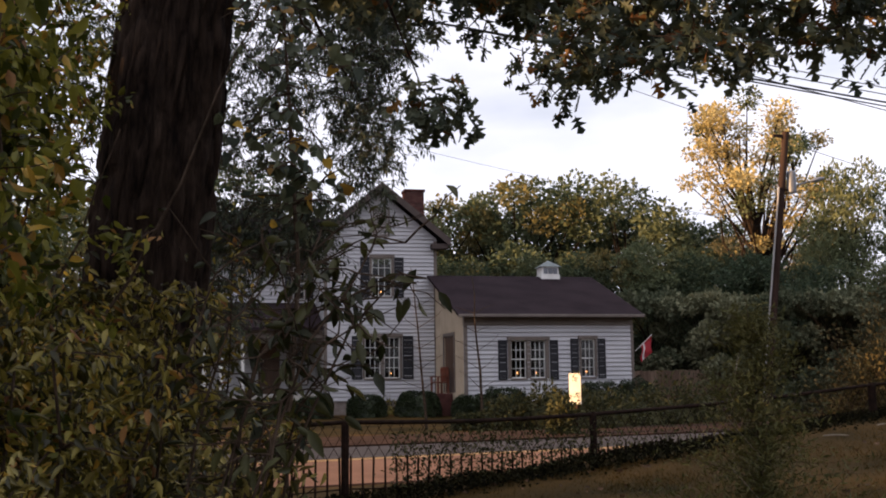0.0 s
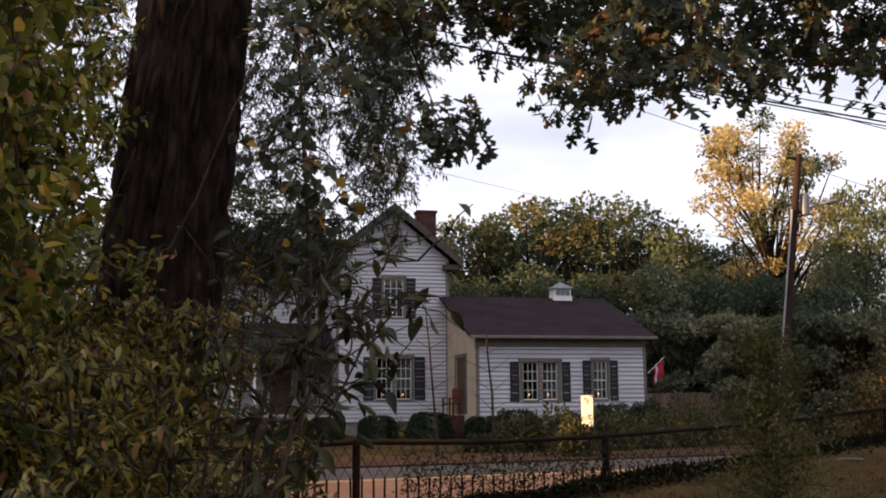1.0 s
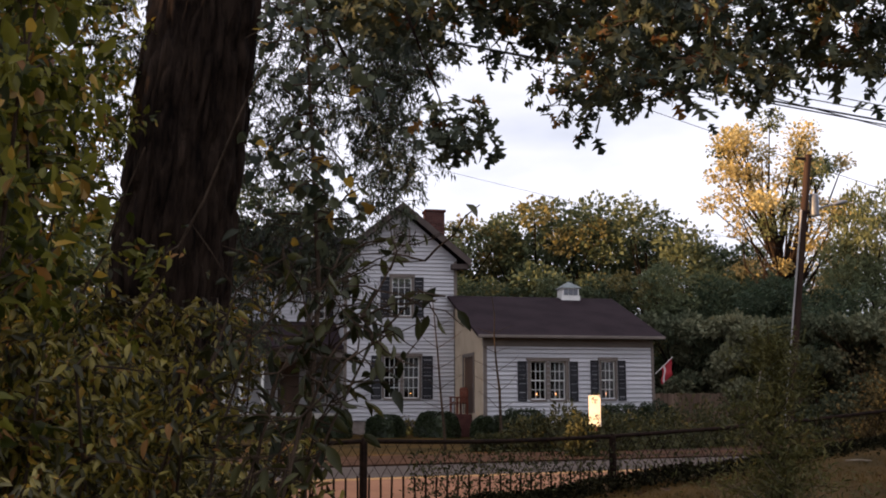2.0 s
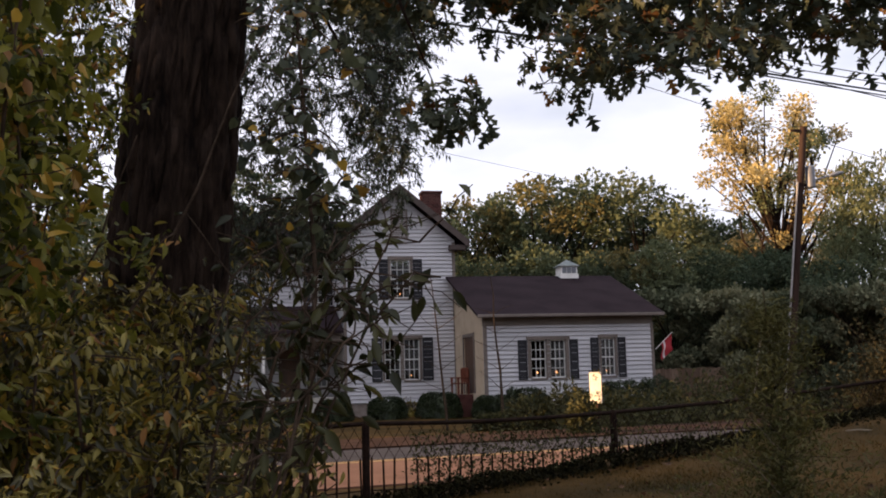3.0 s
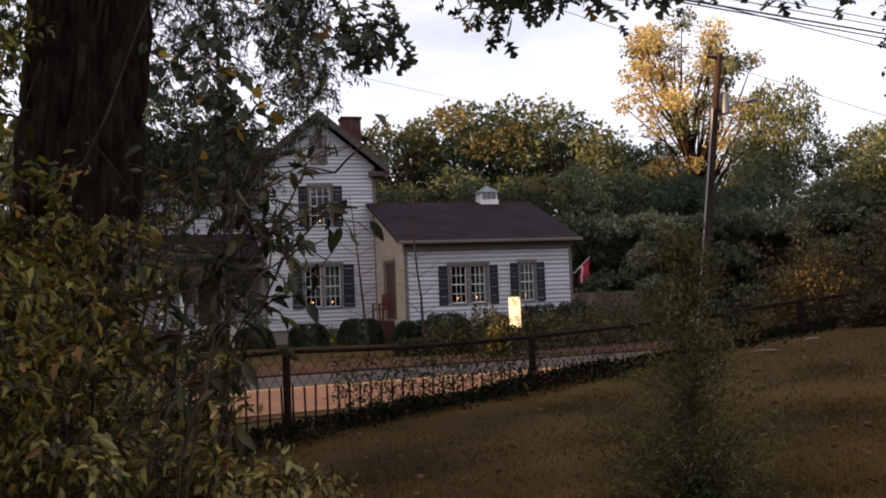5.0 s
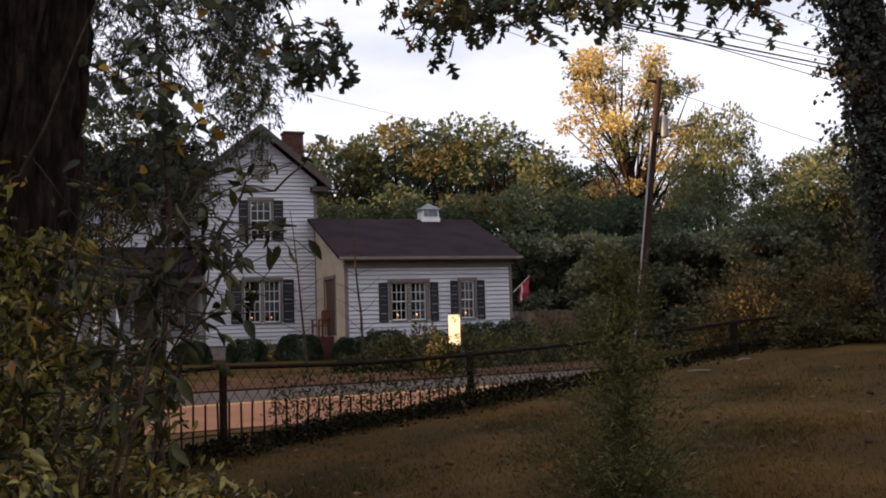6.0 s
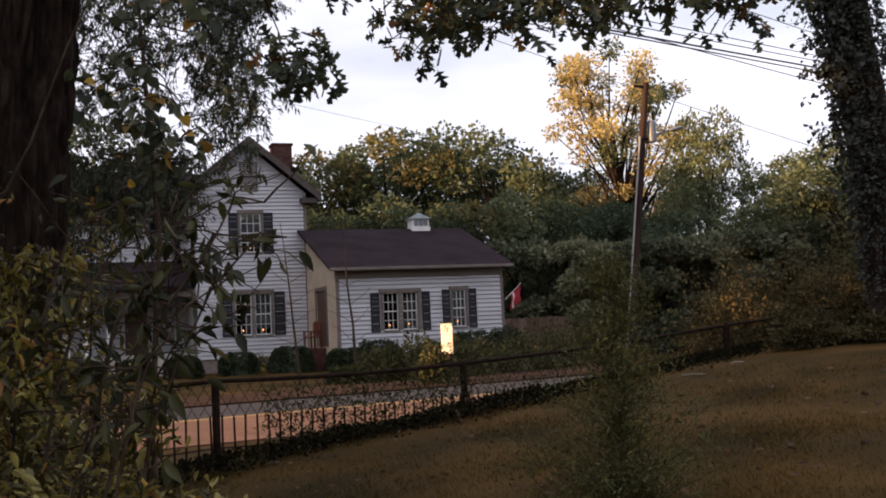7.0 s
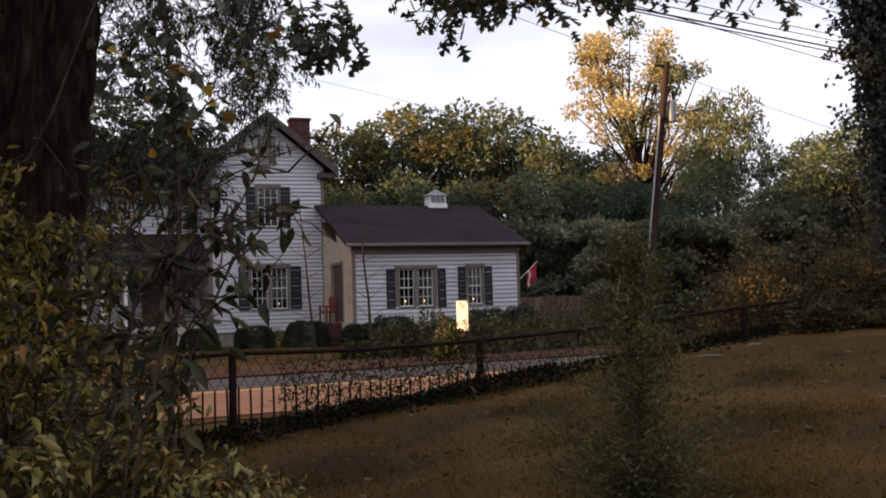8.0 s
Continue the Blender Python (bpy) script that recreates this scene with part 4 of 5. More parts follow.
# redbud with round leaves beside the trunk
rb = thing("redbud_tree", "slender redbud with round heart-shaped green and yellow leaves", "tree", at=(.42, 5.4, gz(.42, 5.4)))
ri = rb.matrix_basis.inverted()
part("trunk", tube([(.42, 5.4, 0), (.36, 5.4, 1.2), (.42, 5.4, 2.2), (.36, 5.4, 3.2), (.3, 5.4, 4.2)], [.02, .017, .013, .009, .006], 7), TWIG, rb)
foliage_zone(24, [(3.4, 14.5, 5.2, .18), (4.0, 13.0, 5.2, .16), (4.4, 11.6, 5.1, .14), (3.2, 16.5, 5.2, .18), (3.8, 18.5, 5.3, .2), (3.0, 20.5, 5.3, .2), (4.9, 9.8, 5.2, .10)], rb, .068, HEART,
             ((LEAF_OAK, "foliage"), (LEAF_YELLOW, "yellow_leaves")), (.86, .14), 8, 4, .30, .6)
for c in rb.children:
    c.matrix_parent_inverse = ri

# ivy-clad trunk
ivy = thing("ivy_clad_tree", "tall tree trunk wrapped in dark ivy", "tree", at=(10.87, 11.74, gz(10.87, 11.74)))
ii = ivy.matrix_basis.inverted()
ip = [(11.05 - .075 * (k * .25) + .015 * math.sin(k * .6), 11.74 + .012 * k, 1.1 + k * .25) for k in range(34)]
part("trunk", furrowed_trunk(ip, [.37 + .14 * math.exp(-k * .5) - .003 * k for k in range(34)], 48, .02, 6, 5.0), BARK, ivy, smooth=True)
rng = np.random.default_rng(31)
P, A = [], []
for _ in range(13000):
    k = 33 * rng.random() ** .5
    c = np.array(ip[int(k)])
    a = rng.normal(math.pi * 1.15, 1.15)
    r = .38 + abs(rng.normal()) * .06
    P.append(c + np.array((math.cos(a) * r, math.sin(a) * r, rng.uniform(0, .25))))
    A.append(np.array((math.cos(a) * .6, math.sin(a) * .6, -.6)) + rng.normal(size=3) * .35)
part_mesh("ivy", scatter("ivy", np.array(P), np.array(A), .055 * rng.uniform(.5, 1.2, len(P)), HEART, rng), LEAF_TRUNK_IVY, ivy)["kind"] = "stuff"
shoots = []
for _ in range(300):
    k = rng.uniform(9, 33)
    c = np.array(ip[int(k)])
    a = rng.normal(math.pi * 1.12, .5) if rng.random() < .8 else rng.normal(-.2, .5)
    shoots.append(wander(rng, c + np.array((math.cos(a), math.sin(a), 0)) * .39, (math.cos(a), math.sin(a), rng.uniform(-.2, .6)), rng.uniform(.15, .65), 5, .25, (0, 0, -.08)))
part("shoot", limbs(shoots, .005, .002, 4), TWIG, ivy)["kind"] = "stuff"
P, A = leafy(rng, shoots, 10, .04)
part_mesh("shoot_leaves", scatter("ivy", P, A, .07 * rng.uniform(.5, 1.2, len(P)), HEART, rng, .4), LEAF_TRUNK_IVY, ivy)["kind"] = "stuff"
for c in ivy.children:
    c.matrix_parent_inverse = ii


# round clipped box bushes and looser shrubs
def bush(name, label, group, at, size, leaf, n, seed, mat, shape=OVATE, rough=.12, boxy=False):
    rng = np.random.default_rng(seed)
    t = thing(name, label, "shrub", group, at=at)
    twigs = []
    for _ in range(40):
        d = unit(rng, 1)[0]
        d[2] = abs(d[2])
        twigs.append([(0, 0, .02), tuple(d * np.array(size) * .4), tuple(d * np.array(size) * .85)])
    part("twig", limbs(twigs, .012, .004, 4), TWIG, t)
    core = bmesh.new()
    bmesh.ops.create_icosphere(core, subdivisions=3, radius=1)
    for v_ in core.verts:
        k_ = (.80 - rough) * (1 + .3 * noise.noise(v_.co * 3 + Vector((seed, 0, 0))))
        v_.co = Vector((v_.co.x * size[0] * k_, v_.co.y * size[1] * k_, max(v_.co.z, 0) * size[2] * k_))
    part("inner_foliage", core, mat, t)
    d = unit(rng, n)
    if boxy:
        d = np.sign(d) * np.abs(d) ** .62
        d *= .92
    d[:, 2] = np.abs(d[:, 2]) * 1.05 - .05
    lump = np.array([noise.noise(Vector(v) * 2.2 + Vector((seed, 0, 0))) for v in d])
    r = (1 + lump * rough * 2) * (1 - np.abs(rng.normal(size=n)) * rough)
    P = d * r[:, None] * np.array(size)
    P[:, 2] = np.maximum(P[:, 2], .01)
    A = d + rng.normal(size=(n, 3)) * .7
    part_mesh("foliage", scatter(name, P, A, leaf * rng.uniform(.6, 1.2, n), shape, rng), mat, t)["kind"] = "stuff"
    return t


def on_ground(x, y):
    return (x, y, gz(x, y))


for k, (x, y, s) in enumerate(((2.1, 38.7, .70), (3.73, 38.6, .72), (5.70, 38.6, .76), (7.60, 38.4, .88), (9.30, 37.0, .74), (.5, 38.9, .7))):
    bush("box_bush", "round clipped dark box bush before the house", "clipped bushes", on_ground(x, y), (s, s, s * 1.16), .085, 5000, 60 + k, LEAF_BOX, rough=.05, boxy=True)
for k, (x, y, a, b, h) in enumerate(((13.7, 35.8, .95, .7, 1.35), (15.1, 35.8, .85, .7, 1.42), (12.3, 35.6, .9, .7, 1.0), (10.2, 35.7, .9, .7, 1.15))):
    bush("hedge_bush", "dark clipped evergreen bush under the wing windows", "hedge bushes", on_ground(x, y), (a, b, h), .085, 4500, 70 + k, LEAF_BOX, rough=.08, boxy=True)
for k, (x, y, a, h) in enumerate(((8.3, 28.9, .8, .95), (9.2, 28.6, .9, 1.30), (10.5, 28.6, 1.0, 1.15), (7.4, 29.4, .6, .45), (11.8, 29.8, 1.1, 1.05), (13.2, 30.6, 1.2, 1.05), (14.6, 31.5, 1.3, 1.4), (15.9, 32.0, 1.3, 1.5), (8.95, 26.15, .45, 1.0))):
    bush("roadside_shrub", "loose leafy green shrub beside the road", "roadside shrubs", on_ground(x, y), (a, a * .8, h), .15, 1100, 80 + k, LEAF_SHRUB, rough=.28)
# plant with pale flowers between the box bushes
bush("flower_clump", "small pale flowering plant by the wall", "", on_ground(6.9, 41.0), (.5, .35, .75), .12, 260, 95, LEAF_BUSH, rough=.3)


# thin bare street saplings
def sapling(seed, base, top, r):
    rng = np.random.default_rng(seed)
    t = thing("young_tree", "thin bare young tree with a few side twigs", "tree", "young trees", at=base)
    a, b = Vector((0, 0, 0)), Vector(top) - Vector(base)
    pts = [a.lerp(b, k / 8) + Vector((rng.normal() * .02, 0, 0)) for k in range(9)]
    part("trunk", tube(pts, [r * (1 - k / 10) for k in range(9)], 7), TWIG, t)
    tw = [wander(rng, pts[i], (s, rng.normal() * .3, .55), rng.uniform(.5, 1.0), 5, .08) for i in (2, 3, 4, 5, 6) for s in (-1, 1)]
    part("twig", limbs(tw, .014, .005, 4), TWIG, t)
    return tw


sapling(51, on_ground(8.2, 31.2), (7.85, 31.0, 4.9), .055)
sapling(52, on_ground(6.15, 29.85), (5.70, 29.65, 5.0), .045)

# white board by the road, catching the sun
sgx, sgy = 9.48, 26.5
sg = thing("roadside_sign", "white board on a post lit by the low sun", "sign", at=(sgx, sgy, gz(sgx, sgy)), turn=-58)
part("board", box((-.20, -.02, .78), (.20, .0, 1.60), .008), SIGN, sg)
part("post", box((-.05, .002, -.2), (.05, .08, 1.58), .008), POLE, sg)
rng = np.random.default_rng(181)
n = 46
P = np.stack([rng.uniform(-.2, .2, n), np.full(n, -.05) + rng.normal(size=n) * .015, np.where(rng.random(n) < .6, rng.uniform(.76, 1.15, n), rng.uniform(1.45, 1.64, n))], 1)
part_mesh("creeper", scatter("creeper", P, rng.normal(size=(n, 3)), .085 * rng.uniform(.5, 1.2, n), OVATE, rng, .3), LEAF_SHRUB, sg, "small creeper leaves over the board")["kind"] = "stuff"

# flag at the wing's corner
fl = thing("flag", "small red and white flag on a slanting staff", "flag", at=(15.62, 36.9, 2.75))
part("staff", tube([(0, 0, 0), (.55, -.35, .62)], .014, 6), SASH, fl)
for k in range(6):
    bm = bmesh.new()
    prev = None
    for j in range(7):
        u = j / 6
        x = .52 - k * .055
        top_z = .58 - k * .062
        p = (x + .03 * math.sin(j * 1.1), -.33 + k * .035 + .04 * math.sin(j * .9 + k * .5), top_z - u * .62)
        q = (x - .055 + .03 * math.sin(j * 1.1), -.33 + (k + 1) * .035 + .04 * math.sin(j * .9 + (k + 1) * .5), top_z - .062 - u * .62)
        cur = (bm.verts.new(p), bm.verts.new(q))
        if prev:
            bm.faces.new((prev[0], cur[0], cur[1], prev[1]))
        prev = cur
    part("stripe", bm, WHITE_CLOTH if k == 4 else RED_CLOTH, fl)

# board fence behind the wing's corner
bf = thing("board_fence", "weathered brown vertical board fence", "fence", at=(16.0, 38.8, gz(16, 38.8)))
for k in range(46):
    x = k * .145
    h = 1.62 + random.uniform(-.02, .02)
    part("plank", box((x, -.25 * x / 3 - .0, -.2), (x + .138, -.25 * x / 3 + .02, h)), PLANK, bf)
for z in (.4, 1.3):
    bm = bmesh.new()
    box_into(bm, (0, .03, z), (6.7, .07, z + .09), Matrix.Rotation(-math.atan(.25 / 3), 4, "Z"))
    part("rail", bm, PLANK, bf)
# leaning pale stake
st = thing("leaning_stake", "thin pale leaning stake", "stake", at=on_ground(18.6, 34.9))
part("shaft", tube([(-.3, 0, -.1), (.25, 0, 2.6)], [.03, .02], 6), PALE_TWIG, st)

# utility pole
PB, PT = Vector((20.1, 35.5, .42)), Vector((20.88, 34.4, 10.80))
up = thing("utility_pole", "leaning wooden utility pole with transformer and street lamp", "utility pole", at=PB)
d = PT - PB
part("pole", tube([d * (k / 8) - Vector((0, 0, .3 if k == 0 else 0)) for k in range(9)], [.17 - .006 * k for k in range(9)], 14), POLE, up)
part("conduit", tube([d * .02 + Vector((-.2, -.1, 0)), d * .4 + Vector((-.19, -.1, 0)), d * .8 + Vector((-.17, -.1, 0))], .035, 6), PVC, up)
c = d * .82 + Vector((.36, -.05, 0))
bm = tube([c + Vector((0, 0, -.42)), c + Vector((0, 0, -.38)), c + Vector((0, 0, .36)), c + Vector((0, 0, .42))], [.15, .17, .17, .12], 18)
tr = part("transformer", bm, STEEL, up, "grey cylindrical transformer")
part("bushing", tube([c + Vector((.08, 0, .40)), c + Vector((.08, 0, .72))], [.05, .03], 8), IRON, tr)
part("bracket", box(tuple(c + Vector((-.45, -.05, -.36))), tuple(c + Vector((-.2, .05, -.26)))), IRON, up)
part("lamp_arm", tube([d * .79 + Vector((.1, 0, 0)), d * .79 + Vector((.5, -.1, .18)), d * .79 + Vector((1.1, -.2, .34))], .03, 7), STEEL, up)
bm = bmesh.new()
bmesh.ops.create_uvsphere(bm, u_segments=12, v_segments=8, radius=1)
bmesh.ops.transform(bm, matrix=Matrix.Translation(d * .79 + Vector((1.35, -.24, .40))) @ Matrix.Rotation(-.25, 4, "Y") @ Matrix.Diagonal((.34, .13, .085, 1)), verts=bm.verts[:])
part("lamp_head", bm, STEEL, up, "cobra-head street lamp", smooth=True)
part("crossarm", box(tuple(d * .985 + Vector((-.5, -.05, -.05))), tuple(d * .985 + Vector((.15, .05, .04)))), POLE, up)


# overhead wires
def wire(name, label, a, b, sag, r, group="overhead wires"):
    a, b = Vector(a), Vector(b)
    pts = [a.lerp(b, k / 24) - Vector((0, 0, sag * 4 * (k / 24) * (1 - k / 24))) for k in range(25)]
    t = tagged(part(name, tube(pts, r, 5), CABLE), label, "cable", group)
    return t


def run(s, z, c=16.0):
    return along(s, c, z)


# cables along the road: height at either end of the run, radius
for z0, z1, r in ((8.47, 7.29, .022), (8.63, 7.08, .016), (10.4, 6.10, .012), (9.07, 7.49, .011), (12.5, 7.0, .010), (8.75, 7.42, .012)):
    wire("power_line", "black overhead cable along the road", run(-14, z0 + .05), run(34, z1 + .05), .06, r)
wire("service_wire", "thin overhead wire to the pole", (2.0, 44.4, 13.4), (20.7, 34.7, 7.1), .12, .007)
wire("service_wire", "thin overhead wire to the house", (3.0, 44.2, 13.2), (9.5, 46.4, 9.9), .15, .010)
wire("far_wire", "thin distant overhead wire", (10.0, 56.0, 22.9), (52.0, 45.5, 7.0), .4, .018)


# ---- trees of the wood behind, and unseen ones added for their shade ----
def tree(name, label, seed, height, width, n, leaf, mats, shares, open_=.0, low=.25, n_lobes=38, lobe=1.0):
    """A tapered trunk, limbs, and a crown of lobes made of many leaf clumps."""
    rng = np.random.default_rng(seed)
    t = thing(name, label, "tree", "woodland trees")
    trunk = wander(rng, (0, 0, -.3), (rng.normal() * .04, rng.normal() * .04, 1), height * .8, 8, .05, (0, 0, .05))
    part("trunk", tube(trunk, [height * .018 * (1 - i / 10) for i in range(9)], 8), BARK, t)
    lobes, twigs = [], []
    for k in range(n_lobes):
        u = rng.uniform(low, .98)
        a = rng.uniform(0, 2 * math.pi)
        w = width * .5 * (math.sin(math.pi * min(1, (u - low * .6) / (1.06 - low * .6))) ** .6)
        rr_ = w * math.sqrt(rng.random()) * .95
        c = np.array((math.cos(a) * rr_, math.sin(a) * rr_, height * u))
        size = lobe * height * rng.uniform(.065, .13) * (1 - open_ * .35)
        c[2] = min(c[2], height - size * .8)
        lobes.append((c, size))
        i = min(7, max(2, int(u * 7)))
        s = np.array(trunk[i]) * .6 + np.array(trunk[i - 1]) * .4
        m = (s + c) / 2 + rng.normal(size=3) * height * .02
        twigs.append([s, m, c])
    part("limb", limbs(twigs, height * .006, height * .0015, 5), BARK, t)
    P, A = [], []
    share = np.array([s ** 2 for _, s in lobes])
    share = share / share.sum()
    for (c, s), f in zip(lobes, share):
        k = int(n * f)
        d = unit(rng, k)
        d[:, 2] += .25
        r = s * (1 - np.abs(rng.normal(size=k)) * (.24 + open_ * .28)) * (1 + .25 * np.sin(d[:, 0] * 5 + s) * np.cos(d[:, 1] * 4))
        P.append(c + d * r[:, None] * np.array((1.15, 1.15, .8)))
        A.append(d + rng.normal(size=(k, 3)) * .6)
    # each lobe keeps to one leaf colour; upper lobes oftener take the second
    alt_lobe = [len(mats) > 1 and rng.random() < shares[1] * (2.0 if c[2] > height * .55 else .5) for c, _ in lobes]
    for k, (m, part_name) in enumerate(mats):
        own = [i for i in range(len(lobes)) if alt_lobe[i] == (k == 1)]
        if own:
            Q, B = np.concatenate([P[i] for i in own]), np.concatenate([A[i] for i in own])
            Q[:, 2] = np.maximum(Q[:, 2], .15)
            ob = part_mesh(part_name, scatter(name, Q, B, leaf * rng.uniform(.5, 1.3, len(Q)), RHOMB, rng), m, t)
            ob["kind"] = "stuff"
    return t


GREEN = "green woodland tree with a full uneven crown"
kinds = [tree("woodland_tree", GREEN, 101, 12, 9.5, 19000, .245, ((LEAF_WOOD, "crown"),), (1,), low=.12),
         tree("woodland_tree", GREEN, 102, 12, 8.5, 19000, .245, ((LEAF_WOOD, "crown"),), (1,), low=.10),
         # this kind has sunlit upper lobes painted in
         tree("woodland_tree", GREEN, 103, 12, 10.5, 19000, .245, ((LEAF_WOOD, "crown"), (LEAF_SUNLIT_TOP, "yellowing_leaves")), (.88, .12), low=.15),
         tree("woodland_tree", GREEN, 104, 12, 8.0, 15000, .24, ((LEAF_WOOD, "crown"),), (1,), open_=.5, low=.2)]
# coarse crown, only for unseen trees that block sun and sky
kinds.append(tree("woodland_tree", GREEN, 105, 12, 10.5, 4500, .5, ((LEAF_WOOD, "crown"),), (1,), low=.12))
kinds.append(tree("thicket_tree", "low dense dull green understorey tree", 106, 12, 13.0, 12000, .44, ((LEAF_UNDER, "crown"),), (1,), low=.05))
first = [True] * 6
SPOTS = []       # bearing, distance, height, kind
for b, dist, h, k in ((9.5, 62, 12.5, 2), (12.2, 60, 13.3, 2), (14.6, 62, 14.0, 2), (17.0, 60, 14.5, 2), (19.4, 63, 13.8, 1), (22.4, 58, 14.0, 0), (24.6, 62, 12.6, 2), (26.5, 60, 11.8, 1),
                      (29.0, 62, 12.0, 0), (31.2, 60, 11.8, 0), (34.4, 52, 12.9, 1), (37.2, 50, 9.8, 0), (39.4, 48, 10.0, 1), (41.5, 46, 10.8, 2), (44.5, 46, 10.8, 0),
                      (13.6, 55, 9.4, 1), (17.6, 54, 9.6, 0), (20.6, 53, 9.4, 1), (23.4, 52, 9.6, 2), (25.8, 51, 8.8, 0), (28.2, 50, 8.8, 1), (30.4, 48, 8.4, 2), (32.6, 47, 8.0, 0), (35.2, 46, 7.8, 1),
                      (37.6, 47, 8.0, 0), (40.2, 48, 8.6, 0), (43.0, 49, 9.0, 1),
                      (23.8, 46, 5.2, 1), (26.4, 45, 5.0, 0), (28.8, 44, 4.8, 2), (31.0, 43, 4.8, 0), (33.2, 43, 4.8, 1), (35.6, 44, 5.0, 0), (38.0, 46, 5.4, 1), (40.4, 47, 5.6, 2), (43, 48, 5.8, 0),
                      (-2.5, 66, 13.5, 2), (1.2, 60, 15.4, 2), (4.6, 68, 14.0, 1), (-6.0, 60, 13.5, 2), (-9.5, 56, 13.0, 0), (-13, 52, 13.0, 1), (7.2, 64, 11.0, 0),
                      # added out of view on the left, to keep low sun off the house and yard
                      (-18, 50, 17, 0), (-23, 48, 19, 1), (-28, 47, 20, 2), (-34, 46, 20, 0), (-40, 46, 20, 1), (-44.5, 49.5, 17, 2),
                      # added out of view beside and behind the viewpoint, to block sun and sky
                      (-56, 17, 13.5, 3), (-70, 30, 21, 0), (-84, 30, 14, 0), (-100, 28, 15, 1), (-116, 28, 15, 2), (-132, 26, 14, 0), (-150, 24, 15, 1), (170, 24, 14, 2), (150, 26, 15, 0), (120, 30, 14, 1), (95, 32, 13, 2), (70, 34, 12, 0), (56, 38, 10, 1)):
    SPOTS.append((b, dist, h, k))
rt = random.Random(77)
for b, dist, h, k in SPOTS:
    k = 4 if abs(b) > 48 and k != 3 else 5 if h < 6 else k
    x, y, _ = bearing(b, dist)
    f = (h - 1.9) / 12 if h > 6 else h / 12.8
    slim = .58 if b == 34.4 else 1.0      # one narrow crown stands up beside the golden tree
    m = pose(x, y, gz(x, y), 0, 0, rt.uniform(0, 360)) @ Matrix.Diagonal((f * slim * rt.uniform(.9, 1.1), f * slim * rt.uniform(.9, 1.1), f, 1))
    if first[k]:
        kinds[k].matrix_basis = m
        first[k] = False
    else:
        o = copy_thing(kinds[k], Matrix())
        o.matrix_basis = m
# tall golden tree behind the pole, open crown
gold = tree("golden_tree", "tall tree with an open golden crown", 131, 16.0, 9.0, 15000, .19, ((LEAF_GOLD_BACKLIT, "crown"), (LEAF_WOOD, "greener_leaves")), (.88, .12), open_=1.0, low=.40, n_lobes=58, lobe=.66)
x, y, _ = bearing(29.7, 55)
gold.matrix_basis = pose(x, y, gz(x, y), 0, 0, 40)

# fern-leaved sapling on the lawn
fs = thing("feathery_sapling", "feathery thin sapling with pale bare twigs", "sapling", at=(2.98, 5.40, gz(2.98, 5.4)))
fsi = fs.matrix_basis.inverted()
rng = np.random.default_rng(141)
stem = [(2.98 + .0 * k, 5.40, gz(2.98, 5.4) + k * .19) for k in range(10)]
stem = [(x - .006 * k * k * .1, y, z) for k, (x, y, z) in enumerate(stem)]
part("stem", tube(stem, [.009 - .0008 * k for k in range(10)], 6), TWIG, fs)
tw, pale = [], []
for _ in range(210):
    k = .3 + 8.0 * rng.random() ** 2.0
    a = rng.uniform(0, 2 * math.pi)
    p = np.array(stem[int(k)]) + np.array((0, 0, (k % 1) * .19))
    tw.append(wander(rng, p, (math.cos(a), math.sin(a), rng.uniform(.1, .8)), rng.uniform(.28, .85) * (1.1 - k / 9.5), 6, .08))
for z0, l in ((.55, .32), (.8, .30), (.30, .25)):
    pale.append([(2.975, 5.39, gz(2.98, 5.4) + z0), (2.975 - l * .8, 5.30, gz(2.98, 5.4) + z0 + l * .75)])
part("twig", limbs(tw, .0028, .001, 4), TWIG, fs)["kind"] = "stuff"
part("pale_twig", limbs(pale, .0035, .0015, 4), PALE_TWIG, fs)
P, A = leafy(rng, tw, 85, .05, .8)
part_mesh("foliage", scatter("needles", P, A, .042 * rng.uniform(.5, 1.3, len(P)), LANCE, rng), LEAF_CONIFER, fs)["kind"] = "stuff"
for c in fs.children:
    c.matrix_parent_inverse = fsi

# vines along the fence foot and on its wires
rng = np.random.default_rng(151)
n = 24000
s = rng.uniform(-4, 17, n)
c = FC + rng.normal(size=n) * .24
P = np.array([along(a, b) for a, b in zip(s, c)])
lump = np.array([noise.noise((a * .9, 3.1, 0)) for a in s])
g0 = ground_z(P[:, 0], P[:, 1])
top = (.15 + .09 * lump) * np.where(s > 8, .6, 1.0)
P[:, 2] = g0 + rng.random(n) ** .7 * np.maximum(top, .08) * np.exp(-((c - FC) / .5) ** 2)
me = scatter("groundcover", P, unit(rng, n) + np.array((0, -.2, .3)), .038 * rng.uniform(.5, 1.3, n), HEART, rng)
tagged(part_mesh("ivy_bank", me, LEAF_IVY), "dark ivy creeping along the foot of the fence", "ivy", kind="stuff")
n = 5200
s = np.concatenate([rng.uniform(4.3, 7.0, n // 2), rng.normal(7.4, 1.1, n // 4), rng.uniform(11.5, 16, n - n // 2 - n // 4)])
s = s[:n]
P = np.array([along(a, FC + b) for a, b in zip(s, rng.normal(size=len(s)) * .05)])
P[:, 2] = .55 + rng.random(len(s)) ** 1.2 * .6 + np.clip(s - 7, 0, 9) * .07
me = scatter("vine", P, unit(rng, len(s)), .05 * rng.uniform(.5, 1.3, len(s)), OVATE, rng, .3)
tagged(part_mesh("fence_vine", me, LEAF_SHRUB), "thin leafy vine climbing the fence wires", "vine", kind="stuff")
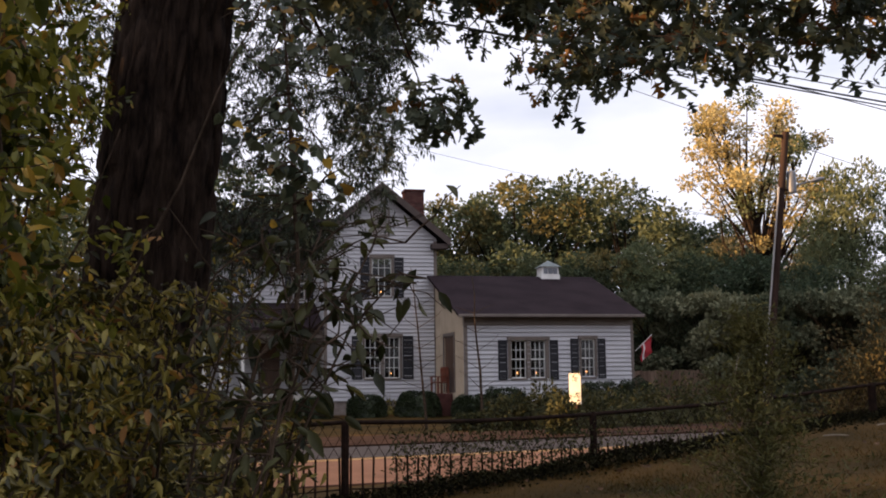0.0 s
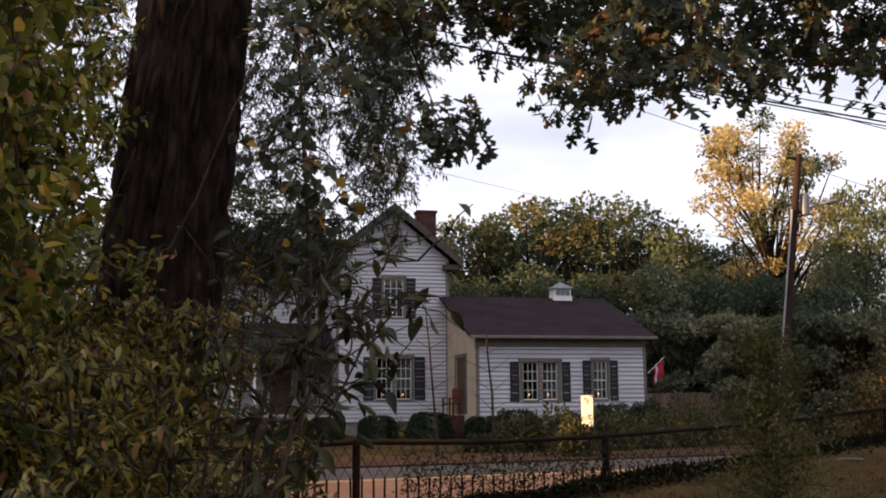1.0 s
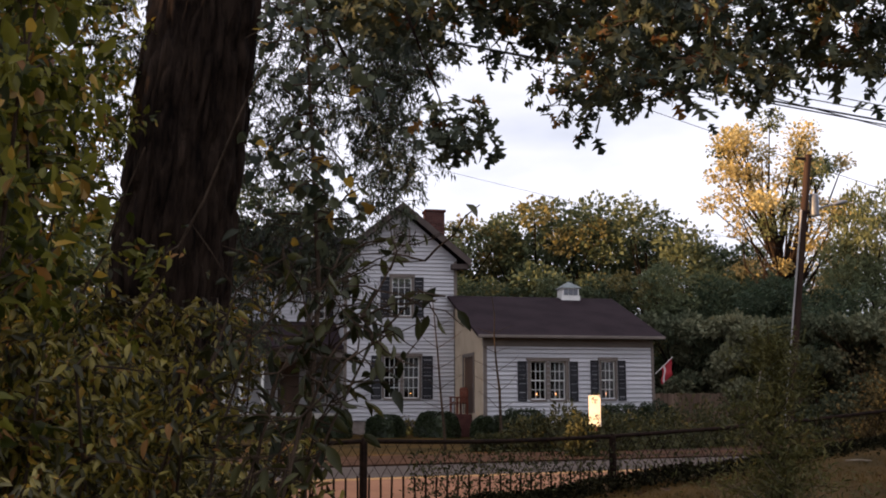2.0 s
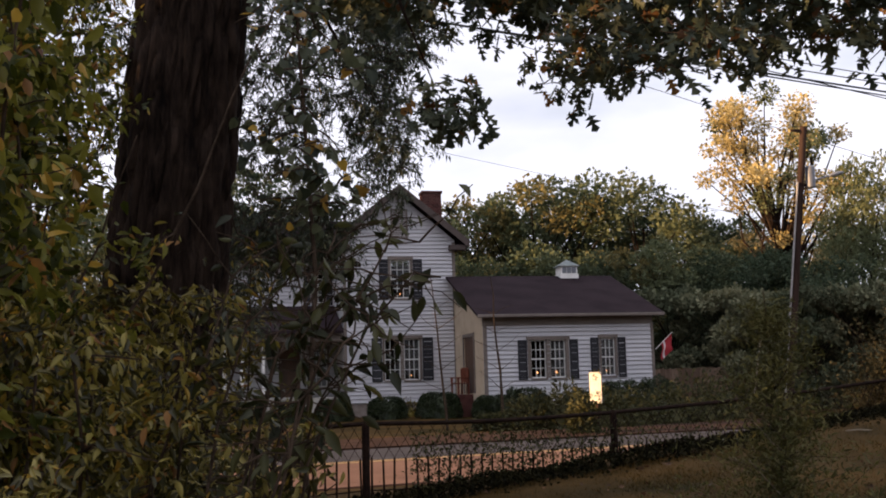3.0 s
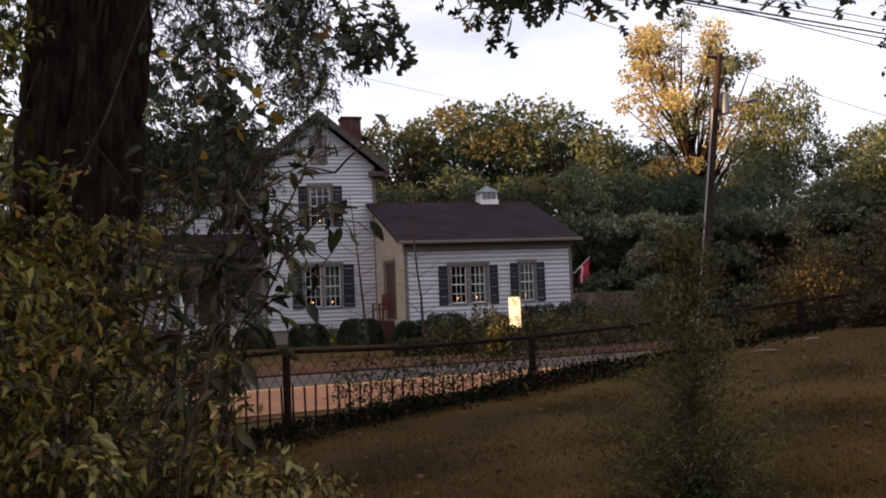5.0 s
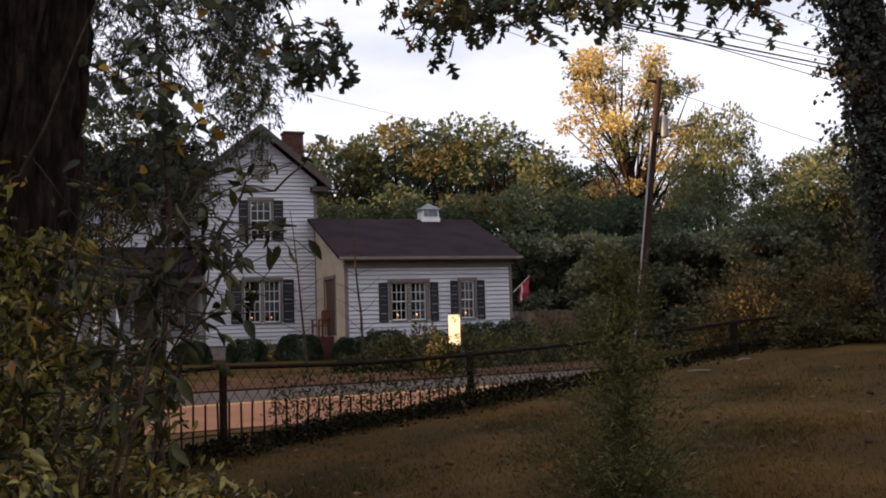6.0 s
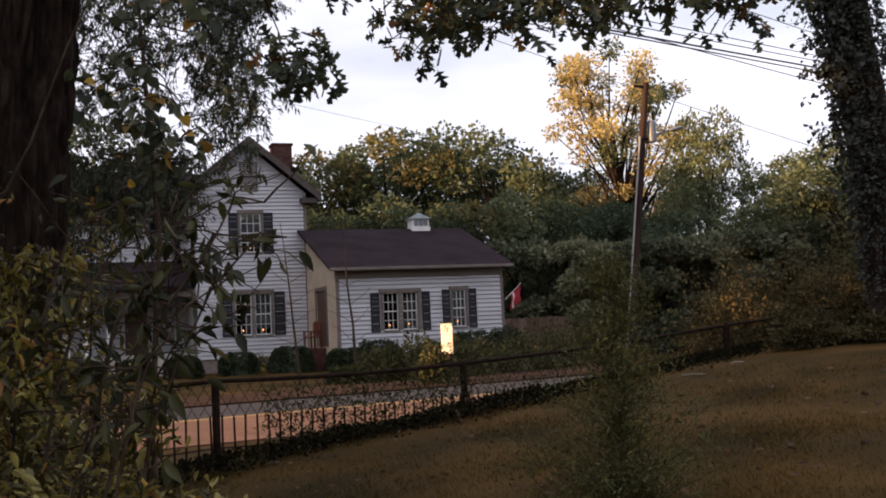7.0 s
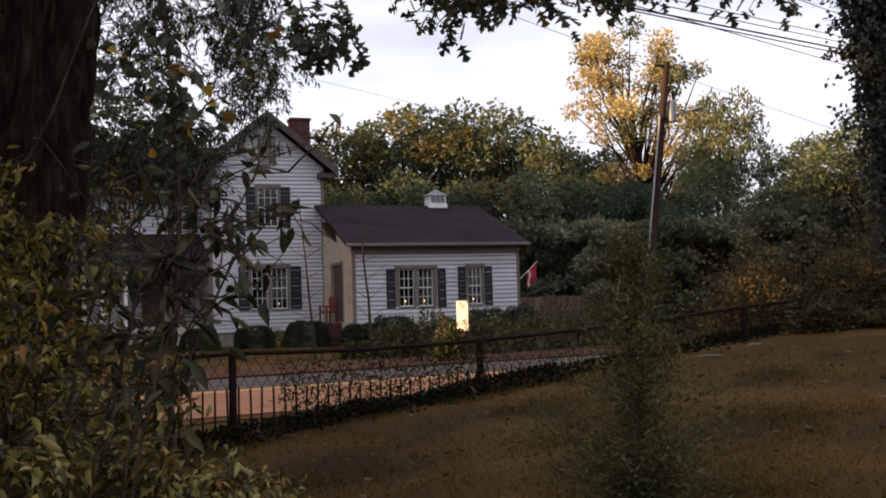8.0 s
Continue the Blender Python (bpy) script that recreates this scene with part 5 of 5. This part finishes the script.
# brush past the fence at the right
for k, (sa, ca, w, h) in enumerate(((14.9, 11.3, .9, 1.1), (16.2, 10.9, 1.1, 1.6), (17.6, 10.0, 1.2, 1.6), (16.6, 12.6, 1.3, 2.0), (18.4, 12.0, 1.6, 2.4), (19.8, 9.4, 1.5, 2.0),
                                    (13.9, 9.9, .7, .9), (14.5, 9.1, .7, 1.0), (12.6, 10.15, .5, .45), (15.5, 8.8, 1.0, 1.3), (12.9, 11.6, .8, 1.0), (14.0, 12.2, 1.2, 1.9),
                                    (12.7, 8.7, .5, .38), (13.5, 8.3, .55, .48), (14.3, 8.1, .6, .55), (12.1, 9.5, .5, .36))):
    x, y, _ = along(sa, ca)
    b_ = bush("roadside_brush", "tangled brownish green brush by the fence", "brush by the fence", on_ground(x, y), (w, w * .8, h), .075, 4200, 160 + k, LEAF_BRUSH, rough=.34)
    rng = np.random.default_rng(400 + k)
    stalks = [wander(rng, (rng.normal() * w * .35, rng.normal() * w * .3, 0), (rng.normal() * .25, rng.normal() * .25, 1), h * rng.uniform(.8, 1.35), 6, .12) for _ in range(8)]
    for q in stalks:
        part("dry_stalk", limbs([q], .005, .002, 4), TWIG, b_)

# grass blades and fallen leaves on the lawn
rng = np.random.default_rng(171)
n = 130000
b, dist = rng.uniform(0, 46, n), 4.6 + 9.5 * rng.random(n) ** 1.3
P = np.stack([np.sin(np.radians(b)) * dist, np.cos(np.radians(b)) * dist, np.zeros(n)], 1)
keep = across(P[:, 0], P[:, 1]) < FC - .1
P = P[keep]
P[:, 2] = ground_z(P[:, 0], P[:, 1]) - .015
A = rng.normal(size=(len(P), 3)) * .85 + np.array((0, 0, 0.8))
me = scatter("grass", P, A, .055 * rng.uniform(.4, 1.3, len(P)), STRAW, rng)
tagged(part_mesh("grass", me, BLADE), "short dry brownish green grass", "grass", kind="stuff")
n = 420
b, dist = rng.uniform(2, 46, n), 4.8 + 8 * rng.random(n) ** 1.1
P = np.stack([np.sin(np.radians(b)) * dist, np.cos(np.radians(b)) * dist, np.zeros(n)], 1)
P[:, 2] = ground_z(P[:, 0], P[:, 1]) + .035
A = rng.normal(size=(n, 3)) * np.array((1, 1, .15))
me = scatter("litter", P, A, .065 * rng.uniform(.5, 1.3, n), OAK, rng)
tagged(part_mesh("fallen_leaves", me, FALLEN), "brown fallen leaves strewn over the grass", "fallen leaves", kind="stuff")

# pale sticks and one curled leaf on the lawn
for x, y, a in ((8.1, 11.55, 20), (7.2, 11.2, -35), (6.3, 10.7, 60)):
    t = thing("fallen_stick", "pale dead stick lying in the grass", "stick", "fallen sticks", at=(x, y, gz(x, y) + .03), turn=a)
    part("stick", tube([(-.14, 0, 0), (0, .015, .01), (.15, 0, .005)], [.007, .009, .005], 6), PALE_TWIG, t)
big = scatter("curled", np.array([[3.2, 7.2, gz(3.2, 7.2) + .06]]), np.array([[.8, -.2, .45]]), np.array([.19]), OAK, np.random.default_rng(3))
tagged(part_mesh("curled_leaf", big, LEAF_RUST), "large curled brown leaf on the grass", "leaf")
